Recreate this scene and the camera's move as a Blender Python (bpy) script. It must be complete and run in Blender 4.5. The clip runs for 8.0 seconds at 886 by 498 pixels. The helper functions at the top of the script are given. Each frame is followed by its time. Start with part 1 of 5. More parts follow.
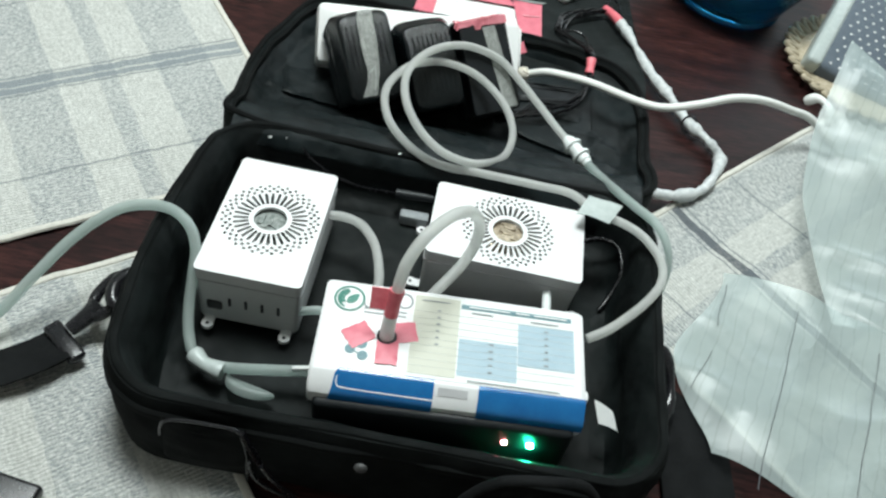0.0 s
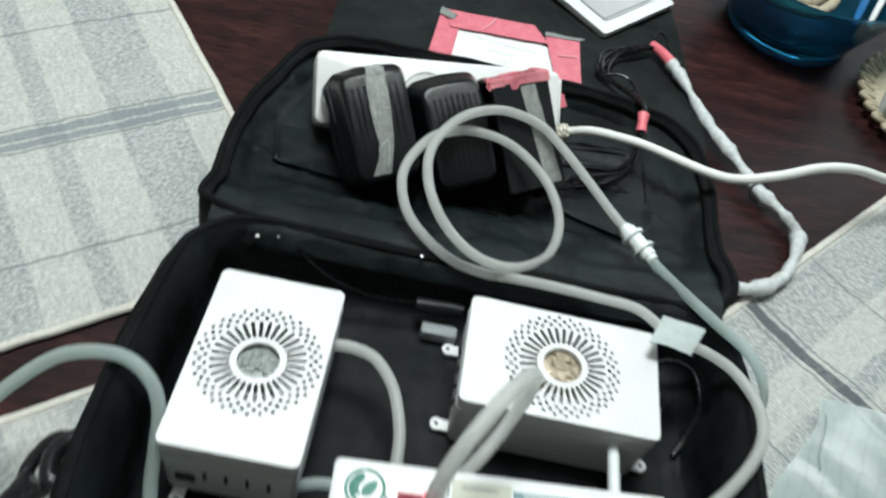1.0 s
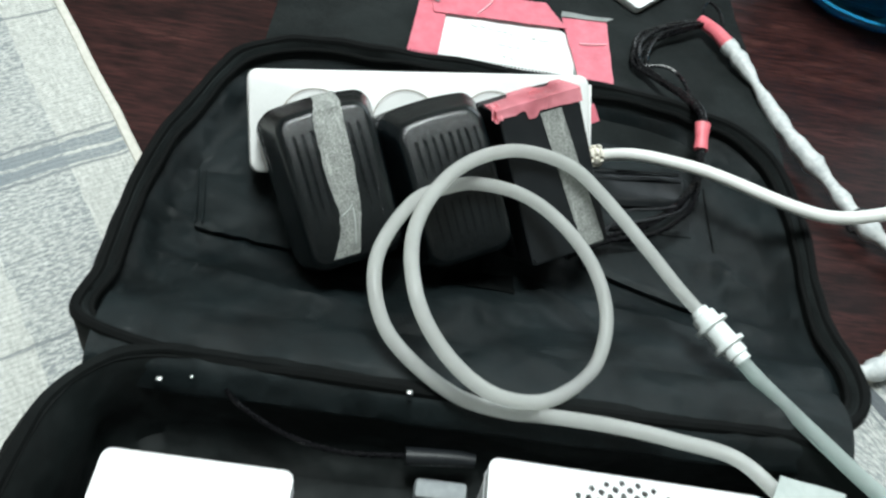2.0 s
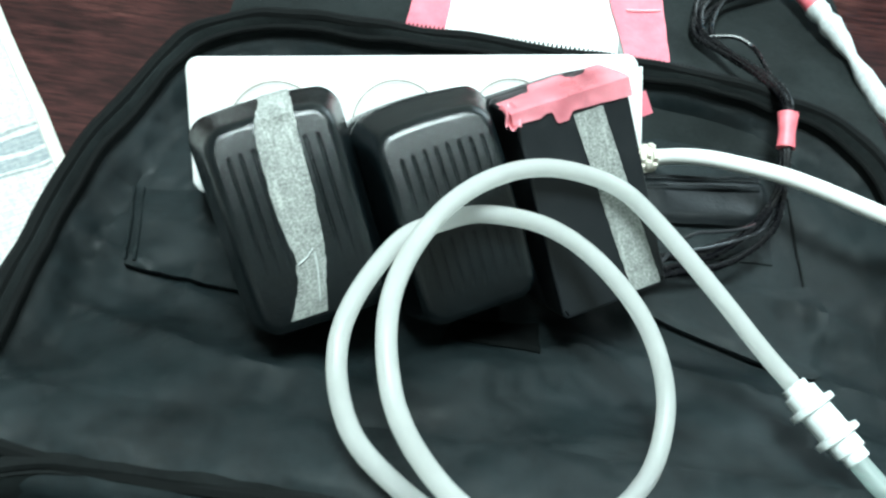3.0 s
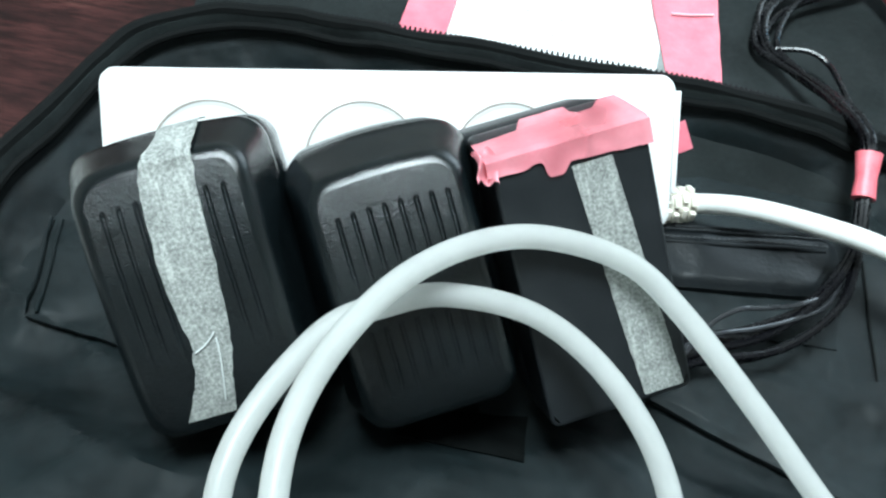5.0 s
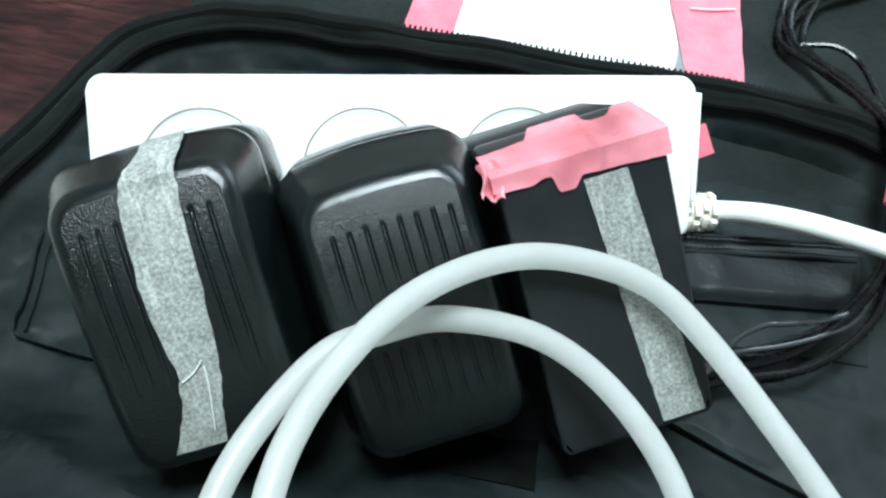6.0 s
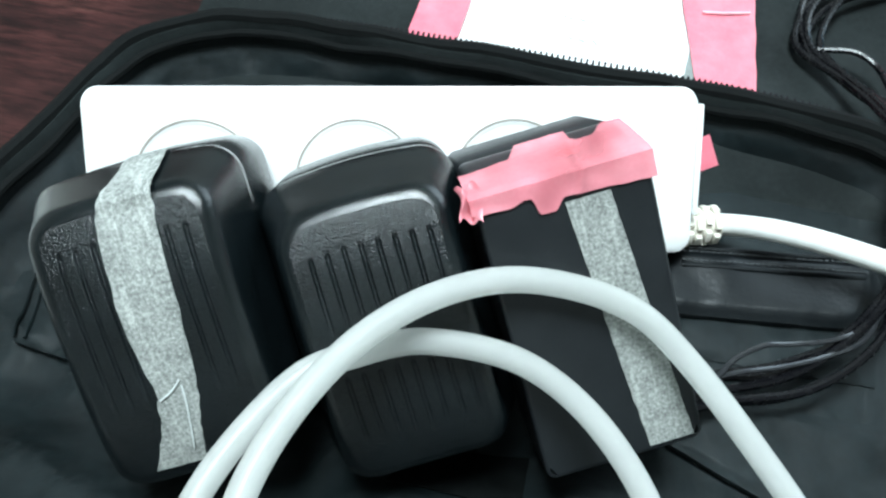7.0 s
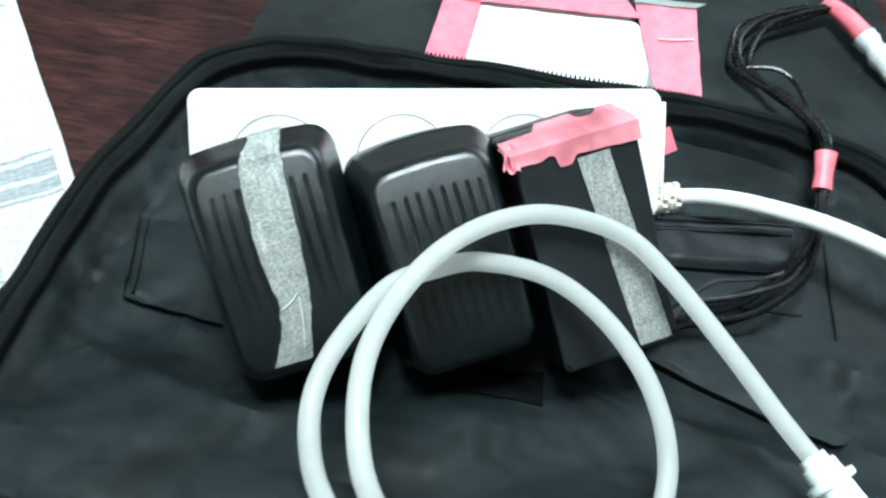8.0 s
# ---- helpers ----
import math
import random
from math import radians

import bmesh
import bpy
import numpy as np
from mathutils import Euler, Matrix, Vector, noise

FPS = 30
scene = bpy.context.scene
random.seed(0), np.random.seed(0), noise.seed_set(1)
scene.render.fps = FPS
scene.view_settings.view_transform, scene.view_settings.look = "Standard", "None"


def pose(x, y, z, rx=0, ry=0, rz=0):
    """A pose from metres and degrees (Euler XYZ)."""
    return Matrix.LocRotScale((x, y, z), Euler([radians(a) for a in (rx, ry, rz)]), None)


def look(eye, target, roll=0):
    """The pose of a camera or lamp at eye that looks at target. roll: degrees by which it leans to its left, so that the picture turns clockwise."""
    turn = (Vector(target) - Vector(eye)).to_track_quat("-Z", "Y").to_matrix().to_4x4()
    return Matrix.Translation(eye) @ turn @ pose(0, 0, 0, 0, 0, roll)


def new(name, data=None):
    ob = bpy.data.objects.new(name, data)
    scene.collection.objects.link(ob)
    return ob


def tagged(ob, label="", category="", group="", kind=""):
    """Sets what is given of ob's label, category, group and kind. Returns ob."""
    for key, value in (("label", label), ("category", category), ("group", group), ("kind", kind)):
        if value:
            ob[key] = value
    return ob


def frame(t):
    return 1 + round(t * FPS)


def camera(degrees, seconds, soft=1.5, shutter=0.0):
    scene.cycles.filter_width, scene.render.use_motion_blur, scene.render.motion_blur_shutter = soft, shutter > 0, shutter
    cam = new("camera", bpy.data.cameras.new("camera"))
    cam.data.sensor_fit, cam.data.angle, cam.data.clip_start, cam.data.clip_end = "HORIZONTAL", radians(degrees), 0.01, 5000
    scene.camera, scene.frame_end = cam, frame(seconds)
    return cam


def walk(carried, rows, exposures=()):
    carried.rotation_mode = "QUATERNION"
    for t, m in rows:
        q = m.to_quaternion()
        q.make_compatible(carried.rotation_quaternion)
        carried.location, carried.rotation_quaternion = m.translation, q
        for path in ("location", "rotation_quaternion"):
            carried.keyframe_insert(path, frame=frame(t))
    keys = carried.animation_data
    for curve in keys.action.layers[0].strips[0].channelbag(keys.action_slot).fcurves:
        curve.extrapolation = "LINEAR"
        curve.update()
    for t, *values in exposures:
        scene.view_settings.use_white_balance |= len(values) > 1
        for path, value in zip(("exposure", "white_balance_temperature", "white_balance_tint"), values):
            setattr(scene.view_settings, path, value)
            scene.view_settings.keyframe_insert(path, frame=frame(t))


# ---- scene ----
cam = camera(56.8, 8.0, soft=2.4, shutter=0.4)
PATH = [
    (0, (0.2610, 0.1695, 0.5684), (0.3320, 1.4755, -0.9453), 13.83),
    (0.5, (0.2640, 0.2089, 0.5424), (0.2960, 1.5092, -0.9766), 14.78),
    (1, (0.2160, 0.3395, 0.5152), (0.3220, 1.6137, -1.0232), 15.18),
    (1.5, (0.2040, 0.4644, 0.4627), (0.3400, 1.6645, -1.1317), 14.40),
    (1.7, (0.2070, 0.4934, 0.4442), (0.3520, 1.6800, -1.1599), 14.14),
    (3, (0.2320, 0.6297, 0.3472), (0.2840, 1.7112, -1.3345), 10.11),
    (3.5, (0.2500, 0.6682, 0.3192), (0.2770, 1.7099, -1.3877), 9.64),
    (4, (0.2620, 0.6949, 0.3055), (0.2380, 1.7386, -1.4002), 8.44),
    (5.5, (0.2610, 0.7073, 0.2982), (0.1660, 1.7208, -1.4231), 5.70),
    (6, (0.2630, 0.7187, 0.2918), (0.1420, 1.7146, -1.4385), 4.09),
    (6.5, (0.2680, 0.7267, 0.2912), (0.0760, 1.6532, -1.4707), -0.38),
    (7, (0.2770, 0.7316, 0.2944), (0.0690, 1.6794, -1.4544), -0.04),
    (7.5, (0.2710, 0.7129, 0.3065), (0.0990, 1.6872, -1.4319), 1.26),
    (8, (0.2550, 0.6529, 0.3434), (0.1580, 1.7362, -1.3352), 5.04),
]
EXPOSURES = [(0.0, -0.20, 6500, 10), (1.0, -0.36, 6500, 10), (1.6, -0.40, 6500, 10), (2.1, 0.0, 6400, 10), (2.9, 0.60, 5970, -1), (3.5, 0.53, 5970, 0), (4.1, 0.48, 5910, 5), (5.4, 0.48, 5910, 6), (6.5, 0.45, 5910, 6), (8.0, 0.58, 5910, 5)]
walk(cam, [(t, look(eye, target, roll)) for t, eye, target, roll in PATH], EXPOSURES)

# ---- world and light ----
world = bpy.data.worlds.new("world")
scene.world = world
world.use_nodes = True
sky = world.node_tree.nodes.new("ShaderNodeTexSky")
sky.sky_type = "NISHITA"
sky.sun_disc = False
sky.sun_elevation, sky.sun_rotation = radians(35), radians(40)
world.node_tree.nodes["Background"].inputs["Strength"].default_value = 0.1
world.node_tree.links.new(sky.outputs["Color"], world.node_tree.nodes["Background"].inputs["Color"])


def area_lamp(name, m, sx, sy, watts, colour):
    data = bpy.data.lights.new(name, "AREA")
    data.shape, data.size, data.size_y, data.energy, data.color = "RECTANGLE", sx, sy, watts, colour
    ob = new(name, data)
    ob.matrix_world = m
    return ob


# added lamps, neither of them seen: daylight in a window's opening, a ceiling lamp over the table
area_lamp("added_window_light", look((1.25, 2.28, 0.95), (0.35, 0.8, 0.0)), 1.1, 1.1, 12.0, (0.80, 0.96, 1.0))
area_lamp("added_ceiling_light", look((0.10, 1.05, 1.95), (0.30, 0.8, 0.0)), 0.62, 0.62, 59.5, (0.91, 1.0, 0.985))

# ---- materials ----


def nodes_of(name):
    m = bpy.data.materials.new(name)
    m.use_nodes = True
    nt = m.node_tree
    return m, nt, nt.nodes["Principled BSDF"]


def link(nt, a, b):
    nt.links.new(a, b)


def node(nt, kind, **inputs):
    n = nt.nodes.new(kind)
    for k, v in inputs.items():
        n.inputs[k.replace("_", " ")].default_value = v
    return n


def ramp(nt, fac, stops, mode="LINEAR"):
    n = nt.nodes.new("ShaderNodeValToRGB")
    n.color_ramp.interpolation = mode
    e = n.color_ramp.elements
    while len(e) < len(stops):
        e.new(0.5)
    for k, (p, c) in enumerate(stops):
        e[k].position = p
        e[k].color = (*c, 1) if len(c) == 3 else c
    link(nt, fac, n.inputs["Fac"])
    return n.outputs["Color"]


def coords(nt, scale=(1, 1, 1)):
    c = nt.nodes.new("ShaderNodeTexCoord")
    mp = nt.nodes.new("ShaderNodeMapping")
    mp.inputs["Scale"].default_value = scale
    link(nt, c.outputs["Object"], mp.inputs["Vector"])
    return mp.outputs["Vector"]


def noise_tex(nt, vec, scale, detail=4.0, rough=0.55):
    n = node(nt, "ShaderNodeTexNoise", Scale=scale, Detail=detail, Roughness=rough)
    link(nt, vec, n.inputs["Vector"])
    return n.outputs["Fac"]


def bump(nt, bsdf, height, strength, dist=0.001):
    b = node(nt, "ShaderNodeBump", Strength=strength, Distance=dist)
    link(nt, height, b.inputs["Height"])
    link(nt, b.outputs["Normal"], bsdf.inputs["Normal"])


def math_node(nt, op, a, b=0.0):
    n = nt.nodes.new("ShaderNodeMath")
    n.operation = op
    for k, v in enumerate((a, b)):
        if isinstance(v, (int, float)):
            n.inputs[k].default_value = v
        else:
            link(nt, v, n.inputs[k])
    return n.outputs[0]


def plain(name, lo, hi, rough, scale=60.0, metal=0.0, bump_scale=900.0, bump_strength=0.15, spec=0.5):
    """Base colour that drifts between lo and hi at two scales, with a fine grain in relief."""
    m, nt, b = nodes_of(name)
    v = coords(nt)
    big, small = noise_tex(nt, v, scale), noise_tex(nt, v, scale * 14, 2.0)
    mix = math_node(nt, "ADD", math_node(nt, "MULTIPLY", big, 0.7), math_node(nt, "MULTIPLY", small, 0.3))
    link(nt, ramp(nt, mix, [(0.3, lo), (0.7, hi)]), b.inputs["Base Color"])
    r = node(nt, "ShaderNodeMapRange", To_Min=rough - 0.06, To_Max=rough + 0.08)
    link(nt, big, r.inputs["Value"])
    link(nt, r.outputs["Result"], b.inputs["Roughness"])
    b.inputs["Metallic"].default_value = metal
    b.inputs["Specular IOR Level"].default_value = spec
    if bump_strength:
        bump(nt, b, noise_tex(nt, v, bump_scale, 2.0), bump_strength, 0.0004)
    return m


def fabric(name, lo, hi, rough, weave=2600.0, strength=0.4, sheen=0.0, spec=0.3):
    """Woven nylon: a fine crosswise weave in relief, lint and rubbed patches, with the folds' shade and sheen put into
    the colour.
    """
    m, nt, b = nodes_of(name)
    v = coords(nt)
    waves = []
    for axis in ("X", "Y"):
        w = node(nt, "ShaderNodeTexWave", Scale=weave / 6.28, Distortion=1.5, Detail=1.0)
        w.bands_direction = axis
        link(nt, v, w.inputs["Vector"])
        waves.append(w.outputs["Fac"])
    weave_h = math_node(nt, "MULTIPLY", waves[0], waves[1])
    folds = noise_tex(nt, v, 22.0, 2.5)
    fuzz = noise_tex(nt, v, 420.0, 3.0)
    mix = math_node(nt, "ADD", math_node(nt, "MULTIPLY", folds, 0.65), math_node(nt, "MULTIPLY", fuzz, 0.35))
    link(nt, ramp(nt, mix, [(0.38, lo), (0.62, hi)]), b.inputs["Base Color"])
    r = node(nt, "ShaderNodeMapRange", From_Min=0.3, From_Max=0.7, To_Min=rough - 0.1, To_Max=rough + 0.1)
    link(nt, noise_tex(nt, v, 36.0, 3.0), r.inputs["Value"])
    link(nt, r.outputs["Result"], b.inputs["Roughness"])
    b.inputs["Sheen Weight"].default_value = sheen
    b.inputs["Specular IOR Level"].default_value = spec
    h = math_node(nt, "ADD", math_node(nt, "MULTIPLY", weave_h, 0.12), math_node(nt, "MULTIPLY", folds, 11.0))
    bump(nt, b, h, strength, 0.0012)
    return m


def wood_material():
    m, nt, b = nodes_of("dark_wood")
    v = coords(nt, (9.0, 62.0, 9.0))
    grain = noise_tex(nt, v, 1.0, 8.0, 0.62)
    pores = noise_tex(nt, coords(nt, (45.0, 330.0, 45.0)), 1.0, 4.0, 0.65)
    blotch = noise_tex(nt, coords(nt), 7.0, 3.0)
    mix = math_node(nt, "ADD", math_node(nt, "MULTIPLY", grain, 0.52), math_node(nt, "MULTIPLY", blotch, 0.48))
    base = ramp(nt, mix, [(0.34, (0.009, 0.003, 0.003)), (0.46, (0.018, 0.0058, 0.0054)), (0.56, (0.038, 0.0125, 0.0112)), (0.68, (0.085, 0.033, 0.027))])
    dark = ramp(nt, pores, [(0.38, (0.25, 0.22, 0.22)), (0.60, (1.3, 1.25, 1.25))])
    mul = nt.nodes.new("ShaderNodeMix")
    mul.data_type, mul.blend_type = "RGBA", "MULTIPLY"
    mul.inputs["Factor"].default_value = 0.8
    link(nt, base, mul.inputs["A"])
    link(nt, dark, mul.inputs["B"])
    link(nt, mul.outputs["Result"], b.inputs["Base Color"])
    r = node(nt, "ShaderNodeMapRange", To_Min=0.45, To_Max=0.65)
    b.inputs["Specular IOR Level"].default_value = 0.16
    link(nt, blotch, r.inputs["Value"])
    link(nt, r.outputs["Result"], b.inputs["Roughness"])
    bump(nt, b, pores, 0.25, 0.0005)
    return m


def mat_material(name, bands, thin, band_colour):
    """Hand-woven cotton: grey columns across the weave, coloured bands and thin lines along it. Local x runs along the bands."""
    m, nt, b = nodes_of(name)
    c = nt.nodes.new("ShaderNodeTexCoord")
    vec = c.outputs["Object"]
    wob = node(nt, "ShaderNodeTexNoise", Scale=55.0, Detail=2.0)
    link(nt, vec, wob.inputs["Vector"])
    sub = nt.nodes.new("ShaderNodeVectorMath")
    sub.operation = "MULTIPLY_ADD"
    link(nt, wob.outputs["Color"], sub.inputs[0])
    sub.inputs[1].default_value = (0.006, 0.006, 0)
    link(nt, vec, sub.inputs[2])
    sep = nt.nodes.new("ShaderNodeSeparateXYZ")
    link(nt, sub.outputs[0], sep.inputs[0])
    x, y = sep.outputs["X"], sep.outputs["Y"]
    col = math_node(nt, "FRACT", math_node(nt, "MULTIPLY", x, 1 / 0.15))
    white, grey = (0.0, 0.0, 0.0), (1.0, 1.0, 1.0)
    columns = ramp(nt, col, [(0.0, white), (0.06, grey), (0.42, white), (0.67, grey), (0.80, white)], "CONSTANT")
    fleck = noise_tex(nt, coords(nt, (1.0, 2.2, 1.0)), 240.0, 3.0, 0.7)
    flecks = ramp(nt, fleck, [(0.42, (0, 0, 0)), (0.60, (1, 1, 1))])
    slub = noise_tex(nt, coords(nt, (5.0, 0.7, 1.0)), 150.0, 3.0, 0.7)
    thread = math_node(nt, "ADD", math_node(nt, "MULTIPLY", noise_tex(nt, vec, 300.0, 3.0), 0.5), math_node(nt, "MULTIPLY", slub, 0.5))
    cream = ramp(nt, thread, [(0.36, (0.43, 0.435, 0.41)), (0.5, (0.565, 0.57, 0.54)), (0.64, (0.69, 0.69, 0.655))])
    slate = ramp(nt, flecks, [(0.0, (0.21, 0.235, 0.25)), (1.0, (0.62, 0.63, 0.61))])
    worn = noise_tex(nt, vec, 16.0, 4.0, 0.65)
    f = math_node(nt, "MULTIPLY", columns, math_node(nt, "ADD", math_node(nt, "MULTIPLY", worn, 0.9), 0.24))
    mix = nt.nodes.new("ShaderNodeMix")
    mix.data_type = "RGBA"
    link(nt, f, mix.inputs["Factor"])
    link(nt, cream, mix.inputs["A"])
    link(nt, slate, mix.inputs["B"])
    out = mix.outputs["Result"]
    for lo, hi, colour, amount in [(a, z, band_colour, 0.8) for a, z in bands] + [(a, a + 0.0022, (0.16, 0.18, 0.195), 0.72) for a in thin]:
        inside = math_node(nt, "MULTIPLY", math_node(nt, "GREATER_THAN", y, lo), math_node(nt, "LESS_THAN", y, hi))
        broken = math_node(nt, "MULTIPLY", inside, math_node(nt, "ADD", math_node(nt, "MULTIPLY", fleck, 0.9), amount - 0.55))
        k = nt.nodes.new("ShaderNodeMix")
        k.data_type = "RGBA"
        link(nt, broken, k.inputs["Factor"])
        link(nt, out, k.inputs["A"])
        k.inputs["B"].default_value = (*colour, 1)
        out = k.outputs["Result"]
    link(nt, out, b.inputs["Base Color"])
    b.inputs["Roughness"].default_value = 0.95
    b.inputs["Specular IOR Level"].default_value = 0.15
    weft = node(nt, "ShaderNodeTexWave", Scale=95.0, Distortion=3.0, Detail=2.0)
    weft.bands_direction = "Y"
    link(nt, vec, weft.inputs["Vector"])
    h = math_node(nt, "ADD", math_node(nt, "MULTIPLY", weft.outputs["Fac"], 0.5), math_node(nt, "ADD", fleck, slub))
    bump(nt, b, h, 0.9, 0.0015)
    return m


def tube_material(name, tint, clear):
    """Milky silicone: light passes through the wall, which evens out its shading; the clearer kind shows what lies behind."""
    m, nt, b = nodes_of(name)
    v = coords(nt)
    colour = ramp(nt, noise_tex(nt, v, 70.0), [(0.3, [c * 0.92 for c in tint]), (0.7, tint)])
    link(nt, colour, b.inputs["Base Color"])
    b.inputs["Roughness"].default_value = 0.26
    b.inputs["IOR"].default_value = 1.41
    bump(nt, b, noise_tex(nt, v, 260.0, 2.0), 0.06, 0.0006)
    b.inputs["Subsurface Weight"].default_value = 1.0
    b.inputs["Subsurface Radius"].default_value = (1.0, 1.0, 1.0)
    b.inputs["Subsurface Scale"].default_value = 0.009
    glow_through = node(nt, "ShaderNodeBsdfTranslucent")
    link(nt, colour, glow_through.inputs["Color"])
    body = node(nt, "ShaderNodeMixShader", Fac=0.56)
    link(nt, b.outputs[0], body.inputs[1])
    link(nt, glow_through.outputs[0], body.inputs[2])
    see = node(nt, "ShaderNodeBsdfTransparent", Color=(0.90, 0.94, 0.93, 1))
    mix = node(nt, "ShaderNodeMixShader", Fac=clear)
    link(nt, body.outputs[0], mix.inputs[1])
    link(nt, see.outputs[0], mix.inputs[2])
    link(nt, mix.outputs[0], nt.nodes["Material Output"].inputs["Surface"])
    return m


def clear_plastic():
    """Thin polythene film: mostly see-through, milky, with sharp gloss on its creases."""
    m, nt, b = nodes_of("clear_film")
    v = coords(nt)
    b.inputs["Base Color"].default_value = (0.43, 0.50, 0.49, 1)
    b.inputs["Roughness"].default_value = 0.30
    b.inputs["Specular IOR Level"].default_value = 0.45
    crease = noise_tex(nt, v, 34.0, 5.0, 0.6)
    bump(nt, b, crease, 0.16, 0.005)
    t = nt.nodes.new("ShaderNodeBsdfTransparent")
    t.inputs["Color"].default_value = (0.93, 0.97, 0.97, 1)
    mix = nt.nodes.new("ShaderNodeMixShader")
    sep = nt.nodes.new("ShaderNodeSeparateXYZ")
    link(nt, v, sep.inputs[0])
    s = math_node(nt, "SUBTRACT", math_node(nt, "MULTIPLY", sep.outputs["X"], 0.947), math_node(nt, "MULTIPLY", sep.outputs["Y"], 0.32))
    rib = math_node(nt, "FRACT", math_node(nt, "MULTIPLY", math_node(nt, "ADD", s, math_node(nt, "MULTIPLY", crease, 0.01)), 95.0))
    ribs = math_node(nt, "MULTIPLY", math_node(nt, "LESS_THAN", rib, 0.12), -0.07)
    r = node(nt, "ShaderNodeMapRange", To_Min=0.40, To_Max=0.66)
    link(nt, noise_tex(nt, v, 12.0, 3.0), r.inputs["Value"])
    link(nt, math_node(nt, "ADD", r.outputs["Result"], ribs), mix.inputs["Fac"])
    link(nt, t.outputs[0], mix.inputs[1])
    link(nt, b.outputs[0], mix.inputs[2])
    link(nt, mix.outputs[0], nt.nodes["Material Output"].inputs["Surface"])
    return m


def glow(name, colour, strength):
    m, nt, b = nodes_of(name)
    b.inputs["Base Color"].default_value = (*colour, 1)
    b.inputs["Emission Color"].default_value = (*colour, 1)
    b.inputs["Emission Strength"].default_value = strength
    return m


def masking_tape():
    """Crepe paper tape, thin enough for the black underneath to show between its fibres."""
    m, nt, b = nodes_of("crepe_tape")
    v = coords(nt)
    fib = noise_tex(nt, v, 1000.0, 4.0, 0.72)
    big = noise_tex(nt, v, 120.0, 3.0)
    mix = math_node(nt, "ADD", math_node(nt, "MULTIPLY", fib, 0.75), math_node(nt, "MULTIPLY", big, 0.25))
    crease = noise_tex(nt, coords(nt, (420.0, 28.0, 60.0)), 1.0, 3.0, 0.6)
    mix = math_node(nt, "ADD", mix, math_node(nt, "MULTIPLY", ramp(nt, crease, [(0.52, (0, 0, 0)), (0.66, (1, 1, 1))]), 0.10))
    link(nt, ramp(nt, mix, [(0.35, (0.11, 0.115, 0.11)), (0.5, (0.27, 0.28, 0.265)), (0.67, (0.48, 0.49, 0.465))]), b.inputs["Base Color"])
    b.inputs["Roughness"].default_value = 0.8
    bump(nt, b, math_node(nt, "ADD", mix, math_node(nt, "MULTIPLY", crease, 1.2)), 0.7, 0.0008)
    return m


WOOD = wood_material()
NYLON = fabric("black_nylon", (0.0060, 0.0080, 0.0080), (0.0130, 0.0166, 0.0168), 0.85, spec=0.2)
LINING = fabric("black_lining", (0.0032, 0.0052, 0.0057), (0.0094, 0.0150, 0.0166), 0.45, 5200.0, 0.8, spec=0.24)
# the lid's nylon dimmed for the base: its darker exposure put into the colour
NYLON_DIMMED = fabric("black_nylon_dimmed", (0.0026, 0.0032, 0.0032), (0.0065, 0.0080, 0.0080), 0.85, spec=0.12)
BASE_LINING = fabric("black_padded_lining", (0.0016, 0.0028, 0.0028), (0.0050, 0.0078, 0.0078), 0.62, 2600.0, 0.7, spec=0.2)
LEATHER = plain("black_leatherette", (0.0030, 0.0040, 0.0046), (0.0070, 0.0090, 0.0105), 0.36, 40.0, bump_scale=500.0, bump_strength=0.35, spec=0.26)
WEBBING = fabric("black_webbing", (0.003, 0.0034, 0.0036), (0.0075, 0.0082, 0.0088), 0.85, 1400.0, 0.6, spec=0.15)
FLEECE = plain("black_fleece", (0.002, 0.0024, 0.0024), (0.005, 0.006, 0.006), 0.95, 200.0, bump_scale=1500.0, bump_strength=0.6, spec=0.03)
THREAD = plain("grey_thread", (0.025, 0.028, 0.030), (0.065, 0.07, 0.075), 0.7, 400.0)
PIPING = plain("black_piping", (0.0015, 0.002, 0.002), (0.004, 0.005, 0.005), 0.85, 200.0, spec=0.15)
ZIP = plain("zip_teeth", (0.002, 0.002, 0.003), (0.005, 0.005, 0.006), 0.7, 300.0, spec=0.15)
BLACK_ABS = plain("black_grained_abs", (0.0026, 0.0038, 0.0044), (0.0060, 0.0086, 0.0100), 0.22, 90.0, bump_scale=1700.0, bump_strength=0.9, spec=0.44)
BLACK_CASE = plain("black_satin_abs", (0.0026, 0.0040, 0.0046), (0.0058, 0.0086, 0.0098), 0.17, 90.0, bump_scale=2200.0, bump_strength=0.30, spec=0.5)
BLACK_SMOOTH = plain("black_smooth_abs", (0.008, 0.0097, 0.0115), (0.0135, 0.0158, 0.018), 0.42, 90.0, bump_scale=2200.0, bump_strength=0.2, spec=0.36)
LEAD = plain("black_pvc_lead", (0.002, 0.002, 0.003), (0.004, 0.004, 0.005), 0.26, 300.0, bump_strength=0.05, spec=0.28)
LEAD_GLINT = plain("glinting_pvc_lead", (0.016, 0.017, 0.019), (0.032, 0.033, 0.036), 0.12, 300.0, bump_strength=0.05)
RUBBER = plain("black_rubber", (0.008, 0.008, 0.010), (0.016, 0.016, 0.018), 0.25, 300.0)
WHITE_ABS = plain("white_abs", (0.68, 0.68, 0.685), (0.76, 0.76, 0.76), 0.42, 30.0, bump_scale=1600.0, bump_strength=0.08)
GREY_ABS = plain("pale_grey_abs", (0.42, 0.42, 0.43), (0.52, 0.52, 0.53), 0.45, 40.0)
